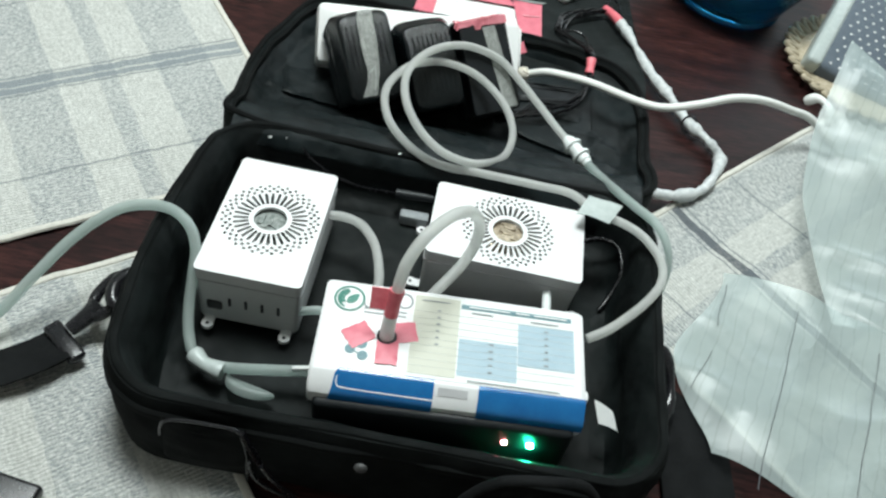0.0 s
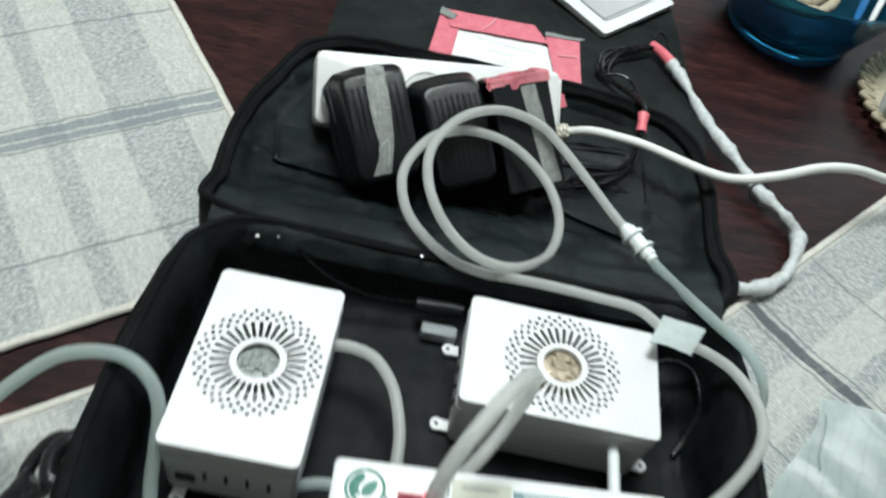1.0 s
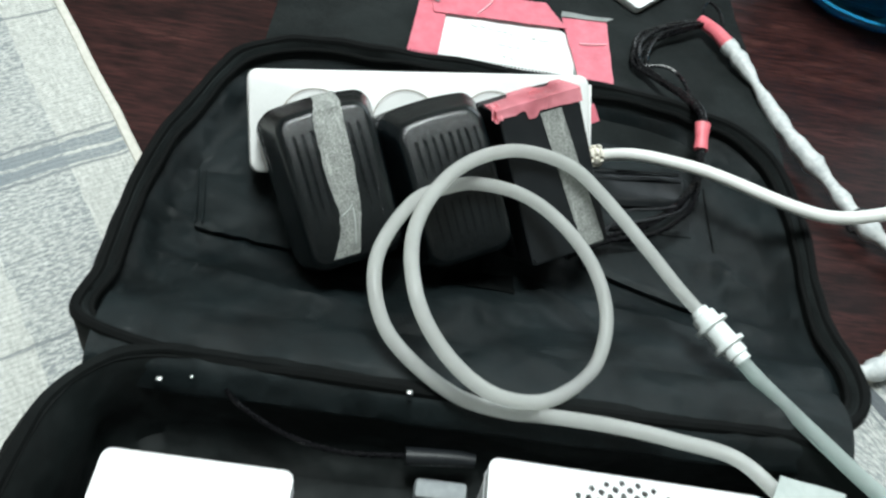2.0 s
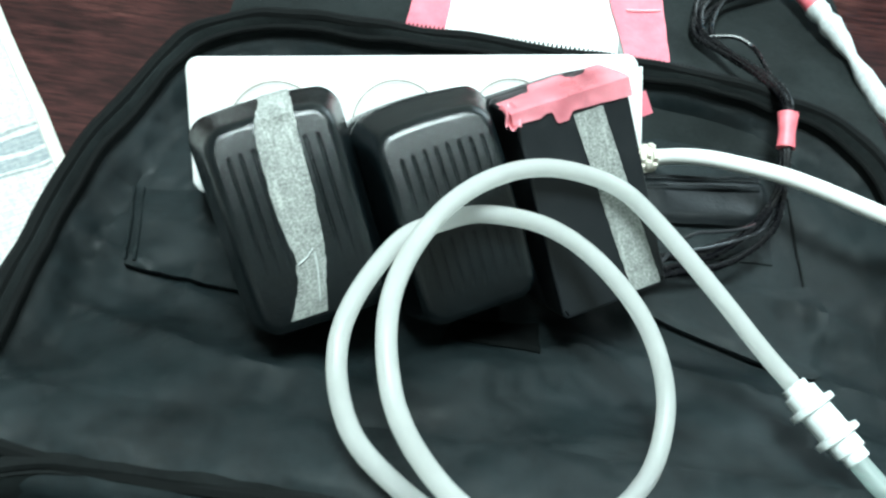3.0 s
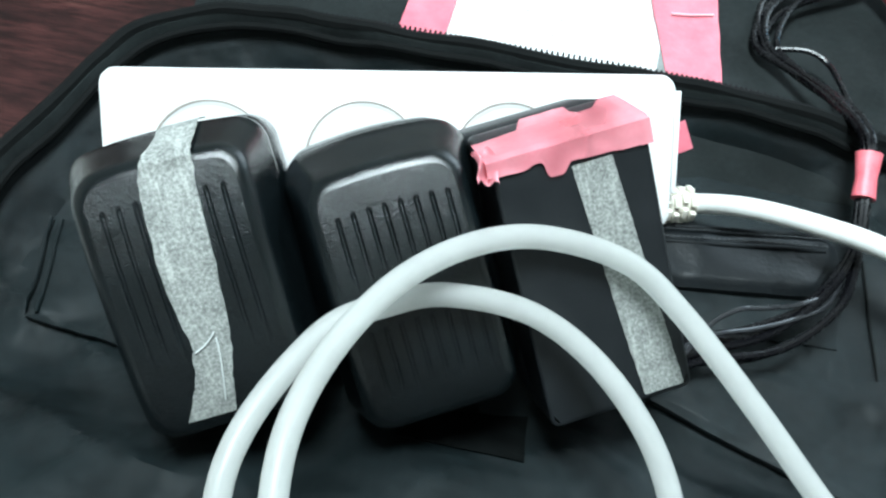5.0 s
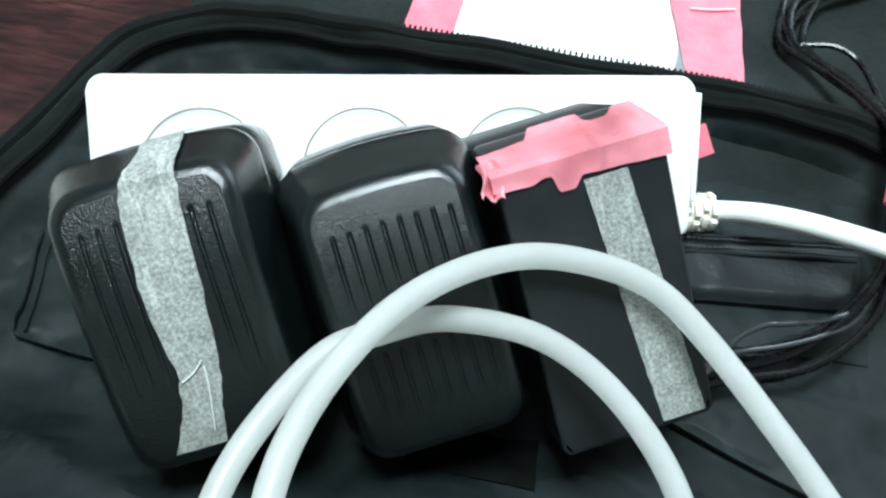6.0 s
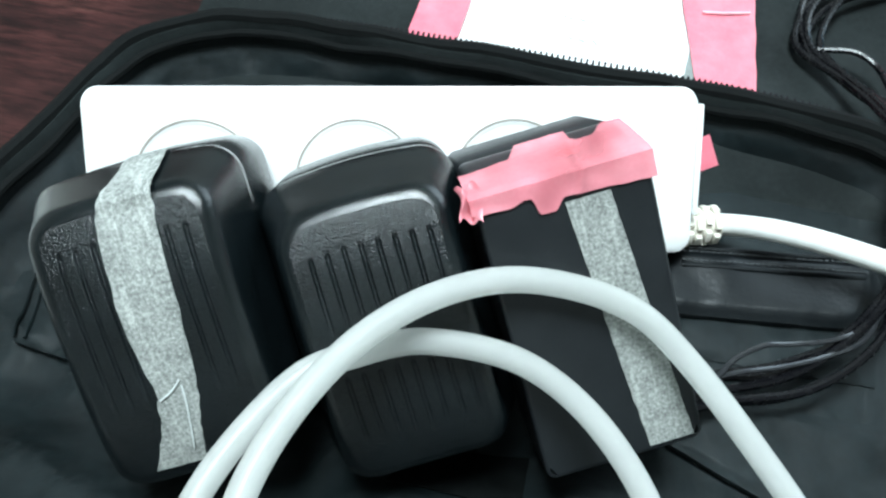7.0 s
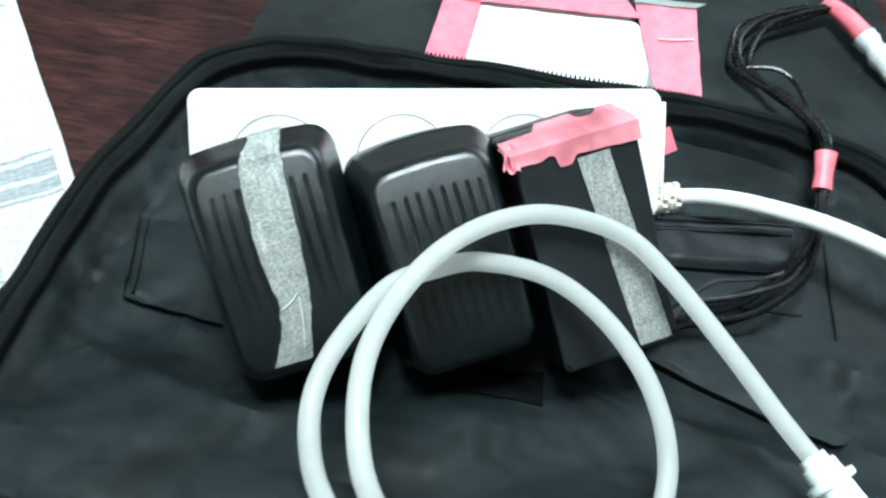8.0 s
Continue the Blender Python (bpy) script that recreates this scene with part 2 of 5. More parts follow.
STRIP_WHITE = plain("socket_white", (0.78, 0.78, 0.77), (0.86, 0.86, 0.85), 0.36, 30.0, bump_scale=1600.0, bump_strength=0.06)
SOCKET_RIM = plain("socket_rim_grey", (0.28, 0.25, 0.22), (0.38, 0.34, 0.30), 0.5, 90.0)
CREAM = plain("cream_pvc", (0.66, 0.62, 0.53), (0.75, 0.71, 0.63), 0.5, 90.0)
CABLE_WHITE = plain("white_pvc_cable", (0.72, 0.72, 0.69), (0.80, 0.80, 0.77), 0.45, 120.0)
TUBE = tube_material("milky_silicone", (0.835, 0.84, 0.815), 0.22)
TUBE_CLEAR = tube_material("clear_silicone", (0.68, 0.77, 0.74), 0.34)
NYLON_WHITE = plain("white_nylon_fitting", (0.70, 0.74, 0.73), (0.80, 0.83, 0.82), 0.4, 150.0)
TAPE = masking_tape()


def thin_tape():
    """Pink tape so thin that the black beneath darkens it."""
    m = plain("thin_pink_tape", (0.84, 0.30, 0.36), (0.90, 0.40, 0.45), 0.20, 60.0, bump_scale=200.0, bump_strength=0.10)
    nt = m.node_tree
    t = node(nt, "ShaderNodeBsdfTransparent", Color=(1.0, 0.62, 0.64, 1))
    mix = nt.nodes.new("ShaderNodeMixShader")
    r = node(nt, "ShaderNodeMapRange", From_Min=0.3, From_Max=0.7, To_Min=0.30, To_Max=0.84)
    link(nt, noise_tex(nt, coords(nt, (1.0, 1.0, 0.6)), 55.0, 1.0), r.inputs["Value"])
    link(nt, r.outputs["Result"], mix.inputs["Fac"])
    link(nt, t.outputs[0], mix.inputs[1])
    link(nt, nt.nodes["Principled BSDF"].outputs[0], mix.inputs[2])
    link(nt, mix.outputs[0], nt.nodes["Material Output"].inputs["Surface"])
    return m


THIN_PINK = thin_tape()
CREASE_HIGHLIGHT = plain("pink_crease_highlight", (0.84, 0.42, 0.48), (0.90, 0.50, 0.55), 0.4, 120.0)
PINK = plain("pink_tape", (0.57, 0.115, 0.165), (0.72, 0.20, 0.25), 0.46, 120.0, bump_scale=380.0, bump_strength=0.35)
RED = plain("red_tape", (0.66, 0.10, 0.135), (0.82, 0.21, 0.245), 0.45, 130.0, bump_scale=380.0, bump_strength=0.35)
PAPER = plain("white_paper", (0.72, 0.73, 0.72), (0.80, 0.81, 0.80), 0.85, 80.0)
CLEAR_TAPE = plain("frosted_tape", (0.38, 0.43, 0.415), (0.50, 0.545, 0.53), 0.4, 160.0, bump_scale=300.0, bump_strength=0.5)
# frosted tape darkened so the note's strips stay grey under bright exposure
FROST = plain("dark_frosted_tape", (0.17, 0.185, 0.18), (0.26, 0.275, 0.265), 0.4, 160.0, bump_scale=300.0, bump_strength=0.5)
WRAP = plain("grey_white_wrap", (0.40, 0.43, 0.44), (0.72, 0.73, 0.72), 0.42, 210.0, bump_scale=200.0, bump_strength=0.8)
BLUE = plain("blue_label", (0.008, 0.105, 0.31), (0.014, 0.155, 0.40), 0.20, 60.0)
TEAL = plain("teal_print", (0.10, 0.20, 0.23), (0.15, 0.26, 0.29), 0.5, 90.0)
CELL_BLUE = plain("pale_blue_print", (0.30, 0.41, 0.48), (0.36, 0.47, 0.53), 0.5, 90.0)
CELL_BEIGE = plain("beige_print", (0.50, 0.50, 0.42), (0.56, 0.56, 0.48), 0.5, 90.0)
RULE = plain("faint_rule", (0.56, 0.59, 0.58), (0.62, 0.65, 0.64), 0.6, 90.0)
INK = plain("grey_ink", (0.22, 0.24, 0.25), (0.32, 0.34, 0.35), 0.6, 200.0)
GREEN_INK = plain("green_ink", (0.03, 0.16, 0.12), (0.06, 0.24, 0.19), 0.5, 200.0)
PCB = plain("circuit_parts", (0.05, 0.075, 0.07), (0.42, 0.44, 0.42), 0.35, 260.0)
COPPER = plain("copper_parts", (0.16, 0.12, 0.08), (0.80, 0.68, 0.52), 0.3, 230.0, metal=0.4)
DARK_IN = plain("dark_interior", (0.02, 0.02, 0.022), (0.06, 0.06, 0.065), 0.6, 100.0)
STEEL = plain("dull_steel", (0.32, 0.33, 0.33), (0.48, 0.49, 0.48), 0.32, 120.0, metal=0.9)
FILM = clear_plastic()
FILM_LINE = plain("dark_print_line", (0.08, 0.09, 0.10), (0.16, 0.17, 0.18), 0.5)
BEIGE = plain("beige_fibre", (0.32, 0.26, 0.175), (0.56, 0.49, 0.37), 0.85, 160.0, bump_scale=500.0, bump_strength=0.8)
DOTTED = plain("grey_blue_fabric", (0.075, 0.095, 0.12), (0.115, 0.14, 0.17), 0.8, 120.0)
CEILING_PAINT = plain("ceiling_paint", (0.66, 0.66, 0.64), (0.74, 0.74, 0.72), 0.9, 4.0)
WALL_PAINT = plain("wall_paint", (0.46, 0.455, 0.43), (0.53, 0.525, 0.50), 0.9, 4.0)
FLOOR_TILE = plain("floor_tile", (0.25, 0.22, 0.19), (0.34, 0.30, 0.26), 0.6, 5.0)
LED_GREEN, LED_RED = glow("green_led", (0.02, 1.0, 0.42), 1300.0), glow("red_led", (1.0, 0.25, 0.30), 40.0)


def blue_glass():
    m, nt, b = nodes_of("blue_glass")
    link(nt, ramp(nt, noise_tex(nt, coords(nt), 30.0), [(0.3, (0.012, 0.15, 0.27)), (0.7, (0.025, 0.24, 0.38))]), b.inputs["Base Color"])
    b.inputs["Roughness"].default_value, b.inputs["IOR"].default_value = 0.08, 1.45
    b.inputs["Transmission Weight"].default_value = 0.85
    return m


GLASS = blue_glass()

# ---- mesh helpers ----


def mesh_from(name, bm, material, smooth=True, angle=40.0):
    bmesh.ops.recalc_face_normals(bm, faces=bm.faces)
    me = bpy.data.meshes.new(name)
    for f in bm.faces:
        f.smooth = smooth
    if smooth:
        for e in bm.edges:
            if len(e.link_faces) == 2 and e.calc_face_angle(0.0) > radians(angle):
                e.smooth = False
    bm.to_mesh(me)
    bm.free()
    me.materials.append(material)
    return me


def part(name, bm, material, parent, label="", m=None, smooth=True, angle=40.0, kind=""):
    ob = new(name, mesh_from(name, bm, material, smooth, angle))
    ob.parent = parent
    if m is not None:
        ob.matrix_basis = m
    return tagged(ob, label=label, kind=kind)


def thing(name, label, category, m=None, group="", kind=""):
    ob = new(name)
    ob.empty_display_size = 0.02
    if m is not None:
        ob.matrix_basis = m
    return tagged(ob, label, category, group, kind)


def solo(name, bm, material, label, category, m=None, kind="", group="", angle=40.0):
    ob = new(name, mesh_from(name, bm, material, True, angle))
    if m is not None:
        ob.matrix_basis = m
    return tagged(ob, label, category, group, kind)


def box(sx, sy, sz, bev=0.0, seg=3, at=(0, 0, 0), bm=None, turn=None):
    """A box whose base is centred on at, with rounded edges."""
    bm2 = bmesh.new()
    bmesh.ops.create_cube(bm2, size=1.0)
    for v in bm2.verts:
        v.co = Vector((v.co.x * sx, v.co.y * sy, (v.co.z + 0.5) * sz))
    if bev > 0:
        bmesh.ops.bevel(bm2, geom=list(bm2.edges), offset=bev, segments=seg, profile=0.5, affect="EDGES")
    for v in bm2.verts:
        co = turn @ v.co if turn is not None else v.co
        v.co = co + Vector(at)
    return join(bm, bm2)


def join(bm, bm2):
    if bm is None:
        return bm2
    me = bpy.data.meshes.new("tmp")
    bm2.to_mesh(me)
    bm2.free()
    bm.from_mesh(me)
    bpy.data.meshes.remove(me)
    return bm


def smooth_path(points, sub=8, closed=False):
    """Catmull-Rom through the points."""
    P = [Vector(p) for p in points]
    n = len(P)
    out = []
    for i in range(n if closed else n - 1):
        if closed:
            a, b, c, d = P[(i - 1) % n], P[i], P[(i + 1) % n], P[(i + 2) % n]
        else:
            a, b, c, d = P[max(i - 1, 0)], P[i], P[i + 1], P[min(i + 2, n - 1)]
        for k in range(sub):
            t = k / sub
            out.append(0.5 * ((2 * b) + (c - a) * t + (2 * a - 5 * b + 4 * c - d) * t * t + (3 * b - a - 3 * c + d) * t ** 3))
    if not closed:
        out.append(P[-1].copy())
    return out


def sweep(path, radius, seg=12, closed=False, flat=1.0, bm=None, caps=True):
    """A round (or flattened) rod along a path. radius: a number, or a function of the share of the way."""
    bm = bm or bmesh.new()
    n = len(path)
    rings = []
    normal = None
    for i, p in enumerate(path):
        a = path[(i - 1) % n] if closed or i > 0 else p
        b = path[(i + 1) % n] if closed or i < n - 1 else p
        tan = (b - a).normalized()
        if normal is None:
            normal = (Vector((0, 0, 1)) - tan * tan.z)
            if normal.length < 0.1:
                normal = Vector((1, 0, 0)) - tan * tan.x
        else:
            normal = normal - tan * normal.dot(tan)
        normal.normalize()
        side = tan.cross(normal)
        r = radius(i / (n - 1)) if callable(radius) else radius
        rings.append([bm.verts.new(p + side * (r * math.cos(2 * math.pi * k / seg)) + normal * (r * flat * math.sin(2 * math.pi * k / seg))) for k in range(seg)])
    for i in range(n if closed else n - 1):
        A, B = rings[i], rings[(i + 1) % n]
        for k in range(seg):
            bm.faces.new((A[k], A[(k + 1) % seg], B[(k + 1) % seg], B[k]))
    if caps and not closed:
        bm.faces.new(rings[0])
        bm.faces.new(rings[-1][::-1])
    return bm


def loft(loops, cap_first=False, cap_last=False, bm=None):
    """Skin between closed loops of equally many points."""
    bm = bm or bmesh.new()
    rings = [[bm.verts.new(p) for p in loop] for loop in loops]
    n = len(rings[0])
    for A, B in zip(rings, rings[1:]):
        for k in range(n):
            bm.faces.new((A[k], A[(k + 1) % n], B[(k + 1) % n], B[k]))
    if cap_first:
        bm.faces.new(rings[0][::-1])
    if cap_last:
        bm.faces.new(rings[-1])
    return bm


def rounded_rect(cx, cy, hx, hy, r, z, corner=10, side=14):
    pts = []
    for qx, qy, a0 in ((1, 1, 0), (-1, 1, 90), (-1, -1, 180), (1, -1, 270)):
        ox, oy = cx + qx * (hx - r), cy + qy * (hy - r)
        arc = [Vector((ox + r * math.cos(radians(a0 + 90 * k / corner)), oy + r * math.sin(radians(a0 + 90 * k / corner)), z)) for k in range(corner + 1)]
        if pts:
            last = pts[-1]
            pts += [last.lerp(arc[0], k / side) for k in range(1, side)]
        pts += arc
    last, first = pts[-1], pts[0]
    pts += [last.lerp(first, k / side) for k in range(1, side)]
    return pts


def sheet(fn, nu, nv, thick=0.0):
    """A grid of fn(u, v) over the unit square, with an underside when thick."""
    bm = bmesh.new()
    g = [[bm.verts.new(fn(i / nu, j / nv)) for j in range(nv + 1)] for i in range(nu + 1)]
    faces = [bm.faces.new((g[i][j], g[i + 1][j], g[i + 1][j + 1], g[i][j + 1])) for i in range(nu) for j in range(nv)]
    if thick:
        low = [[bm.verts.new(g[i][j].co - Vector((0, 0, thick))) for j in range(nv + 1)] for i in range(nu + 1)]
        for i in range(nu):
            for j in range(nv):
                bm.faces.new((low[i][j], low[i][j + 1], low[i + 1][j + 1], low[i + 1][j]))
        edge = [(i, 0) for i in range(nu)] + [(nu, j) for j in range(nv)] + [(nu - i, nv) for i in range(nu)] + [(0, nv - j) for j in range(nv)]
        for k in range(len(edge)):
            (a, b), (c, d) = edge[k], edge[(k + 1) % len(edge)]
            bm.faces.new((g[a][b], low[a][b], low[c][d], g[c][d]))
    return bm


def step(a, b, x):
    t = min(1.0, max(0.0, (x - a) / (b - a)))
    return t * t * (3 - 2 * t)


def wrinkle(x, y, scale, seed=0.0):
    return noise.noise(Vector((x * scale, y * scale, seed)))


def ridge(x, y, scale, seed=0.0):
    return 1.0 - abs(noise.noise(Vector((x * scale, y * scale, seed)))) * 2.0


# ---- the room and the table ----
# the room is unseen: a shell added to enclose and bounce the lamps' light
WX0, WX1, WY0, WY1, FLOOR_Z, CEIL_Z = -1.7, 2.3, -1.5, 2.35, -0.76, 2.0


def wall(name, sx, sy, at):
    solo(name, box(sx, sy, CEIL_Z - FLOOR_Z, at=(at[0], at[1], FLOOR_Z)), WALL_PAINT, "unseen added room wall, painted plain taupe", "wall", kind="structure")


wall("unseen_wall_west", 0.1, WY1 - WY0, (WX0 - 0.05, (WY0 + WY1) / 2))
wall("unseen_wall_east", 0.1, WY1 - WY0, (WX1 + 0.05, (WY0 + WY1) / 2))
wall("unseen_wall_south", WX1 - WX0 + 0.2, 0.1, ((WX0 + WX1) / 2, WY0 - 0.05))
bm = bmesh.new()
for x0, x1, z0, z1 in ((WX0 - 0.1, 0.65, FLOOR_Z, CEIL_Z), (1.85, WX1 + 0.1, FLOOR_Z, CEIL_Z), (0.65, 1.85, FLOOR_Z, 0.35), (0.65, 1.85, 1.55, CEIL_Z)):
    bm = box(x1 - x0, 0.1, z1 - z0, at=((x0 + x1) / 2, WY1 + 0.05, z0), bm=bm)
solo("unseen_wall_north", bm, WALL_PAINT, "unseen added taupe wall with a window opening", "wall", kind="structure")
solo("floor", box(WX1 - WX0 + 0.2, WY1 - WY0 + 0.2, 0.1, at=((WX0 + WX1) / 2, (WY0 + WY1) / 2, FLOOR_Z - 0.1)), FLOOR_TILE, "unseen added brown tiled room floor", "floor", kind="structure")
solo("ceiling", box(WX1 - WX0 + 0.2, WY1 - WY0 + 0.2, 0.1, at=((WX0 + WX1) / 2, (WY0 + WY1) / 2, CEIL_Z)), CEILING_PAINT, "unseen added plain white ceiling", "ceiling", kind="structure")

table = thing("dining_table", "dark reddish-brown polished wooden table under the bag", "table")
part("tabletop", box(1.9, 1.5, 0.035, 0.006, 3, at=(0.3, 0.75, -0.035)), WOOD, table)
for qx in (-0.55, 1.15):
    for qy in (0.1, 1.4):
        part("leg", box(0.07, 0.07, -FLOOR_Z - 0.035, 0.005, 2, at=(qx, qy, FLOOR_Z)), WOOD, table)


# ---- woven placemats ----
def placemat(corner, degrees, lx, ly, material, label, seed, amp=0.0024):
    """Local x runs along one edge, local y along the other."""
    m = pose(corner[0], corner[1], 0.0, 0, 0, degrees)
    ob = thing("placemat", label, "placemat", m, "placemats on the table")

    def top(u, v):
        x, y = u * lx, v * ly
        edge = 0.0015 * wrinkle(x, y, 45.0, seed)
        return Vector((x + edge, y + 0.0015 * wrinkle(x, y, 38.0, seed + 5), 0.0042 + amp * (wrinkle(x, y, 12.0, seed) + 0.5 * wrinkle(x, y, 40.0, seed + 1))))

    part("cloth", sheet(top, 70, 70, 0.0028), material, ob)
    loop = []
    for a, b in (((0, 0), (1, 0)), ((1, 0), (1, 1)), ((1, 1), (0, 1)), ((0, 1), (0, 0))):
        for k in range(24):
            t = k / 24
            p = top(a[0] + (b[0] - a[0]) * t, a[1] + (b[1] - a[1]) * t)
            loop.append(p + Vector((0, 0, -0.0004)))
    part("hem", sweep(loop, 0.0034, 8, True, 0.75), HEM, ob, "cream stitched hem")
    return ob


HEM = plain("cream_hem", (0.52, 0.50, 0.45), (0.68, 0.66, 0.60), 0.95, 200.0, bump_scale=700.0, bump_strength=0.8)
MAT_A = mat_material("grey_check_weave", [(0.180, 0.188), (0.1905, 0.2005)], [0.176, 0.2035, 0.064, 0.325], (0.20, 0.235, 0.26))
MAT_B = mat_material("navy_stripe_weave", [(0.142, 0.152)], [0.136, 0.157, 0.055, 0.24], (0.02, 0.032, 0.055))
MAT_C = mat_material("faded_check_weave", [], [], (0.11, 0.14, 0.18))
placemat((0.146 - 0.40 * 0.809, 0.732 - 0.40 * 0.588), 36.0, 0.40, 0.50, MAT_A, "cream and grey checked hand-woven cotton placemat", 3.0)
placemat((0.040 - 0.42 * 0.80 + 0.6 * 0.41, 0.587 - 0.42 * 0.60 - 0.8 * 0.41), 36.9, 0.42, 0.41, MAT_C, "cream and grey woven placemat beneath the bag", 9.0)
placemat((0.407, 0.672), -45.0, 0.42, 0.50, MAT_B, "cream woven placemat with a navy stripe, half under plastic film", 14.0, 0.003)

# ---- the open bag ----
bag = thing("laptop_bag", "open black nylon laptop bag lying flat with its lid folded back", "bag")
BX, BY, HX, HY = 0.2675, 0.5628, 0.196, 0.1503


def base_loop(grow, z, seed, amp=0.0015, r=0.05):
    pts = rounded_rect(BX, BY, HX + grow, HY + grow, max(0.01, r + grow), z)
    out = []
    for p in pts:
        back = step(0.64, 0.715, p.y)
        zz = z - 0.016 * back if z > 0.05 else z
        d = (p - Vector((BX, BY, z))).normalized()
        w = amp * (wrinkle(p.x, p.y, 22.0, seed) + 0.6 * wrinkle(p.x, p.y, 60.0, seed + 3))
        bulge = 0.010 * math.exp(-((p.y - 0.545) / 0.085) ** 2) * step(0.16, 0.09, p.x)
        sag = 0.006 * step(0.445, 0.418, p.y) * step(0.085, 0.03, z)
        out.append(Vector((p.x + d.x * w - bulge, p.y + d.y * w - sag, zz + 0.6 * w)))
    return out


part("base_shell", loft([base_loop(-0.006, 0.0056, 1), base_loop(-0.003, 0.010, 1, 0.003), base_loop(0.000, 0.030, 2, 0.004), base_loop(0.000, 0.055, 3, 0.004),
                         base_loop(-0.001, 0.074, 4, 0.002), base_loop(-0.004, 0.081, 5), base_loop(-0.011, 0.081, 6)], cap_first=True), NYLON_DIMMED, bag)
part("base_lining", loft([base_loop(-0.0105, 0.0805, 6), base_loop(-0.016, 0.074, 7, 0.003), base_loop(-0.022, 0.058, 8, 0.006), base_loop(-0.023, 0.042, 8.5, 0.006),
                          base_loop(-0.025, 0.028, 9, 0.004), base_loop(-0.030, 0.0205, 10, 0.002), base_loop(-0.042, 0.0165, 11, 0.002)]), BASE_LINING, bag, "black lining of the base's walls")


def floor_z(x, y):
    return 0.0165 + 0.0012 * wrinkle(x, y, 14.0, 31.0) + 0.0006 * wrinkle(x, y, 50.0, 32.0)


def floor_fn(u, v):
    x, y = BX + (u - 0.5) * 2 * (HX - 0.024), BY + (v - 0.5) * 2 * (HY - 0.024)
    return Vector((x, y, floor_z(x, y)))


part("padded_floor", sheet(floor_fn, 60, 50, 0.004), BASE_LINING, bag, "quilted black lining of the base")
part("rim_piping", sweep(base_loop(-0.0075, 0.0812, 5.5), 0.0030, 8, True, 0.7), NYLON_DIMMED, bag)
part("zip_tape", sweep(base_loop(-0.0015, 0.069, 3.5, 0.002), 0.0032, 8, True, 1.3), PIPING, bag)

# the lid, folded back flat behind the base
LID = smooth_path([(0.076, 0.712, 0), (0.070, 0.745, 0), (0.061, 0.80, 0), (0.060, 0.83, 0), (0.0655, 0.865, 0), (0.0735, 0.893, 0), (0.084, 0.926, 0), (0.094, 0.947, 0), (0.115, 0.962, 0), (0.15, 0.9705, 0),
                   (0.25, 0.972, 0), (0.36, 0.970, 0), (0.415, 0.960, 0), (0.450, 0.944, 0), (0.471, 0.911, 0), (0.478, 0.85, 0), (0.472, 0.78, 0), (0.460, 0.715, 0), (0.36, 0.700, 0), (0.17, 0.700, 0)], 12, True)
LCX, LCY = 0.268, 0.825


def lid_height(x, y):
    """The lining's height inside the lid: flat at the back, rising to the fold."""
    rise = step(0.82, 0.715, y)
    z = 0.011 + 0.046 * rise
    loose = 1.0 - 0.85 * step(0.300, 0.325, x) * step(0.785, 0.805, y) * step(0.425, 0.415, x)
    folds = 0.0034 * wrinkle(x, y, 14.0, 41.0) + 0.0018 * wrinkle(x, y, 38.0, 42.0)
    folds += 0.0050 * max(0.0, ridge(x * 0.35 + y * 0.6, y + x * 0.25, 17.0, 43.0)) ** 5 * step(0.88, 0.78, y)
    folds += 0.0026 * max(0.0, ridge(x * 0.9 - y * 0.3, y * 0.5 + x * 0.2, 26.0, 47.0)) ** 6
    folds += 0.0075 * wrinkle(x * 0.35 + y * 0.25, y - x * 0.35, 30.0, 53.0) * step(0.86, 0.78, y)
    folds += 0.0040 * wrinkle(x * 0.8 - y * 0.4, y * 0.5 + x * 0.5, 34.0, 57.0) * step(0.84, 0.77, y)
    z += folds * loose
    return z


def rim_height(y):
    return 0.033 + 0.031 * step(0.83, 0.72, y)


def lid_loop(shrink, lift, w=0.0):
    out = []
    for p in LID:
        d = Vector((LCX - p.x, LCY - p.y, 0)).normalized()
        q = p + d * shrink
        n = wrinkle(q.x, q.y, 40.0, 50 + shrink * 90) * w
        out.append(Vector((q.x, q.y, rim_height(q.y) + lift + n)))
    return out


loops = [[Vector((p.x, p.y, 0.0048)) for p in lid_loop(0.006, 0)], [Vector((p.x, p.y, max(0.012, p.z * 0.5))) for p in lid_loop(-0.001, 0)], lid_loop(0.001, -0.004), lid_loop(0.004, 0.001),
         lid_loop(0.0070, 0.0018, 0.002), lid_loop(0.0092, -0.0020, 0.003), lid_loop(0.0106, -0.009, 0.003)]
inner = loops[-1]
rings = []
for k in range(0, 44):
    f = 1 - k / 44.5
    ring = []
    for p in inner:
        x, y = LCX + (p.x - LCX) * f, LCY + (p.y - LCY) * f
        t = step(1.0, 0.93, f)
        ring.append(Vector((x, y, lid_height(x, y) * t + p.z * (1 - t))))
    rings.append(ring)
part("lid_shell", loft(loops[:7], cap_first=True), NYLON, bag)

part("lid_lining", loft(rings, cap_last=True), LINING, bag, "wrinkled black lining of the lid")
part("lid_piping", sweep(lid_loop(0.0035, 0.0012, 0.0022), 0.0032, 8, True), PIPING, bag)
part("inner_piping", sweep(lid_loop(0.0098, -0.0030, 0.0030), 0.0020, 8, True), PIPING, bag)
bm = bmesh.new()
teeth = lid_loop(-0.0008, 0.0005)
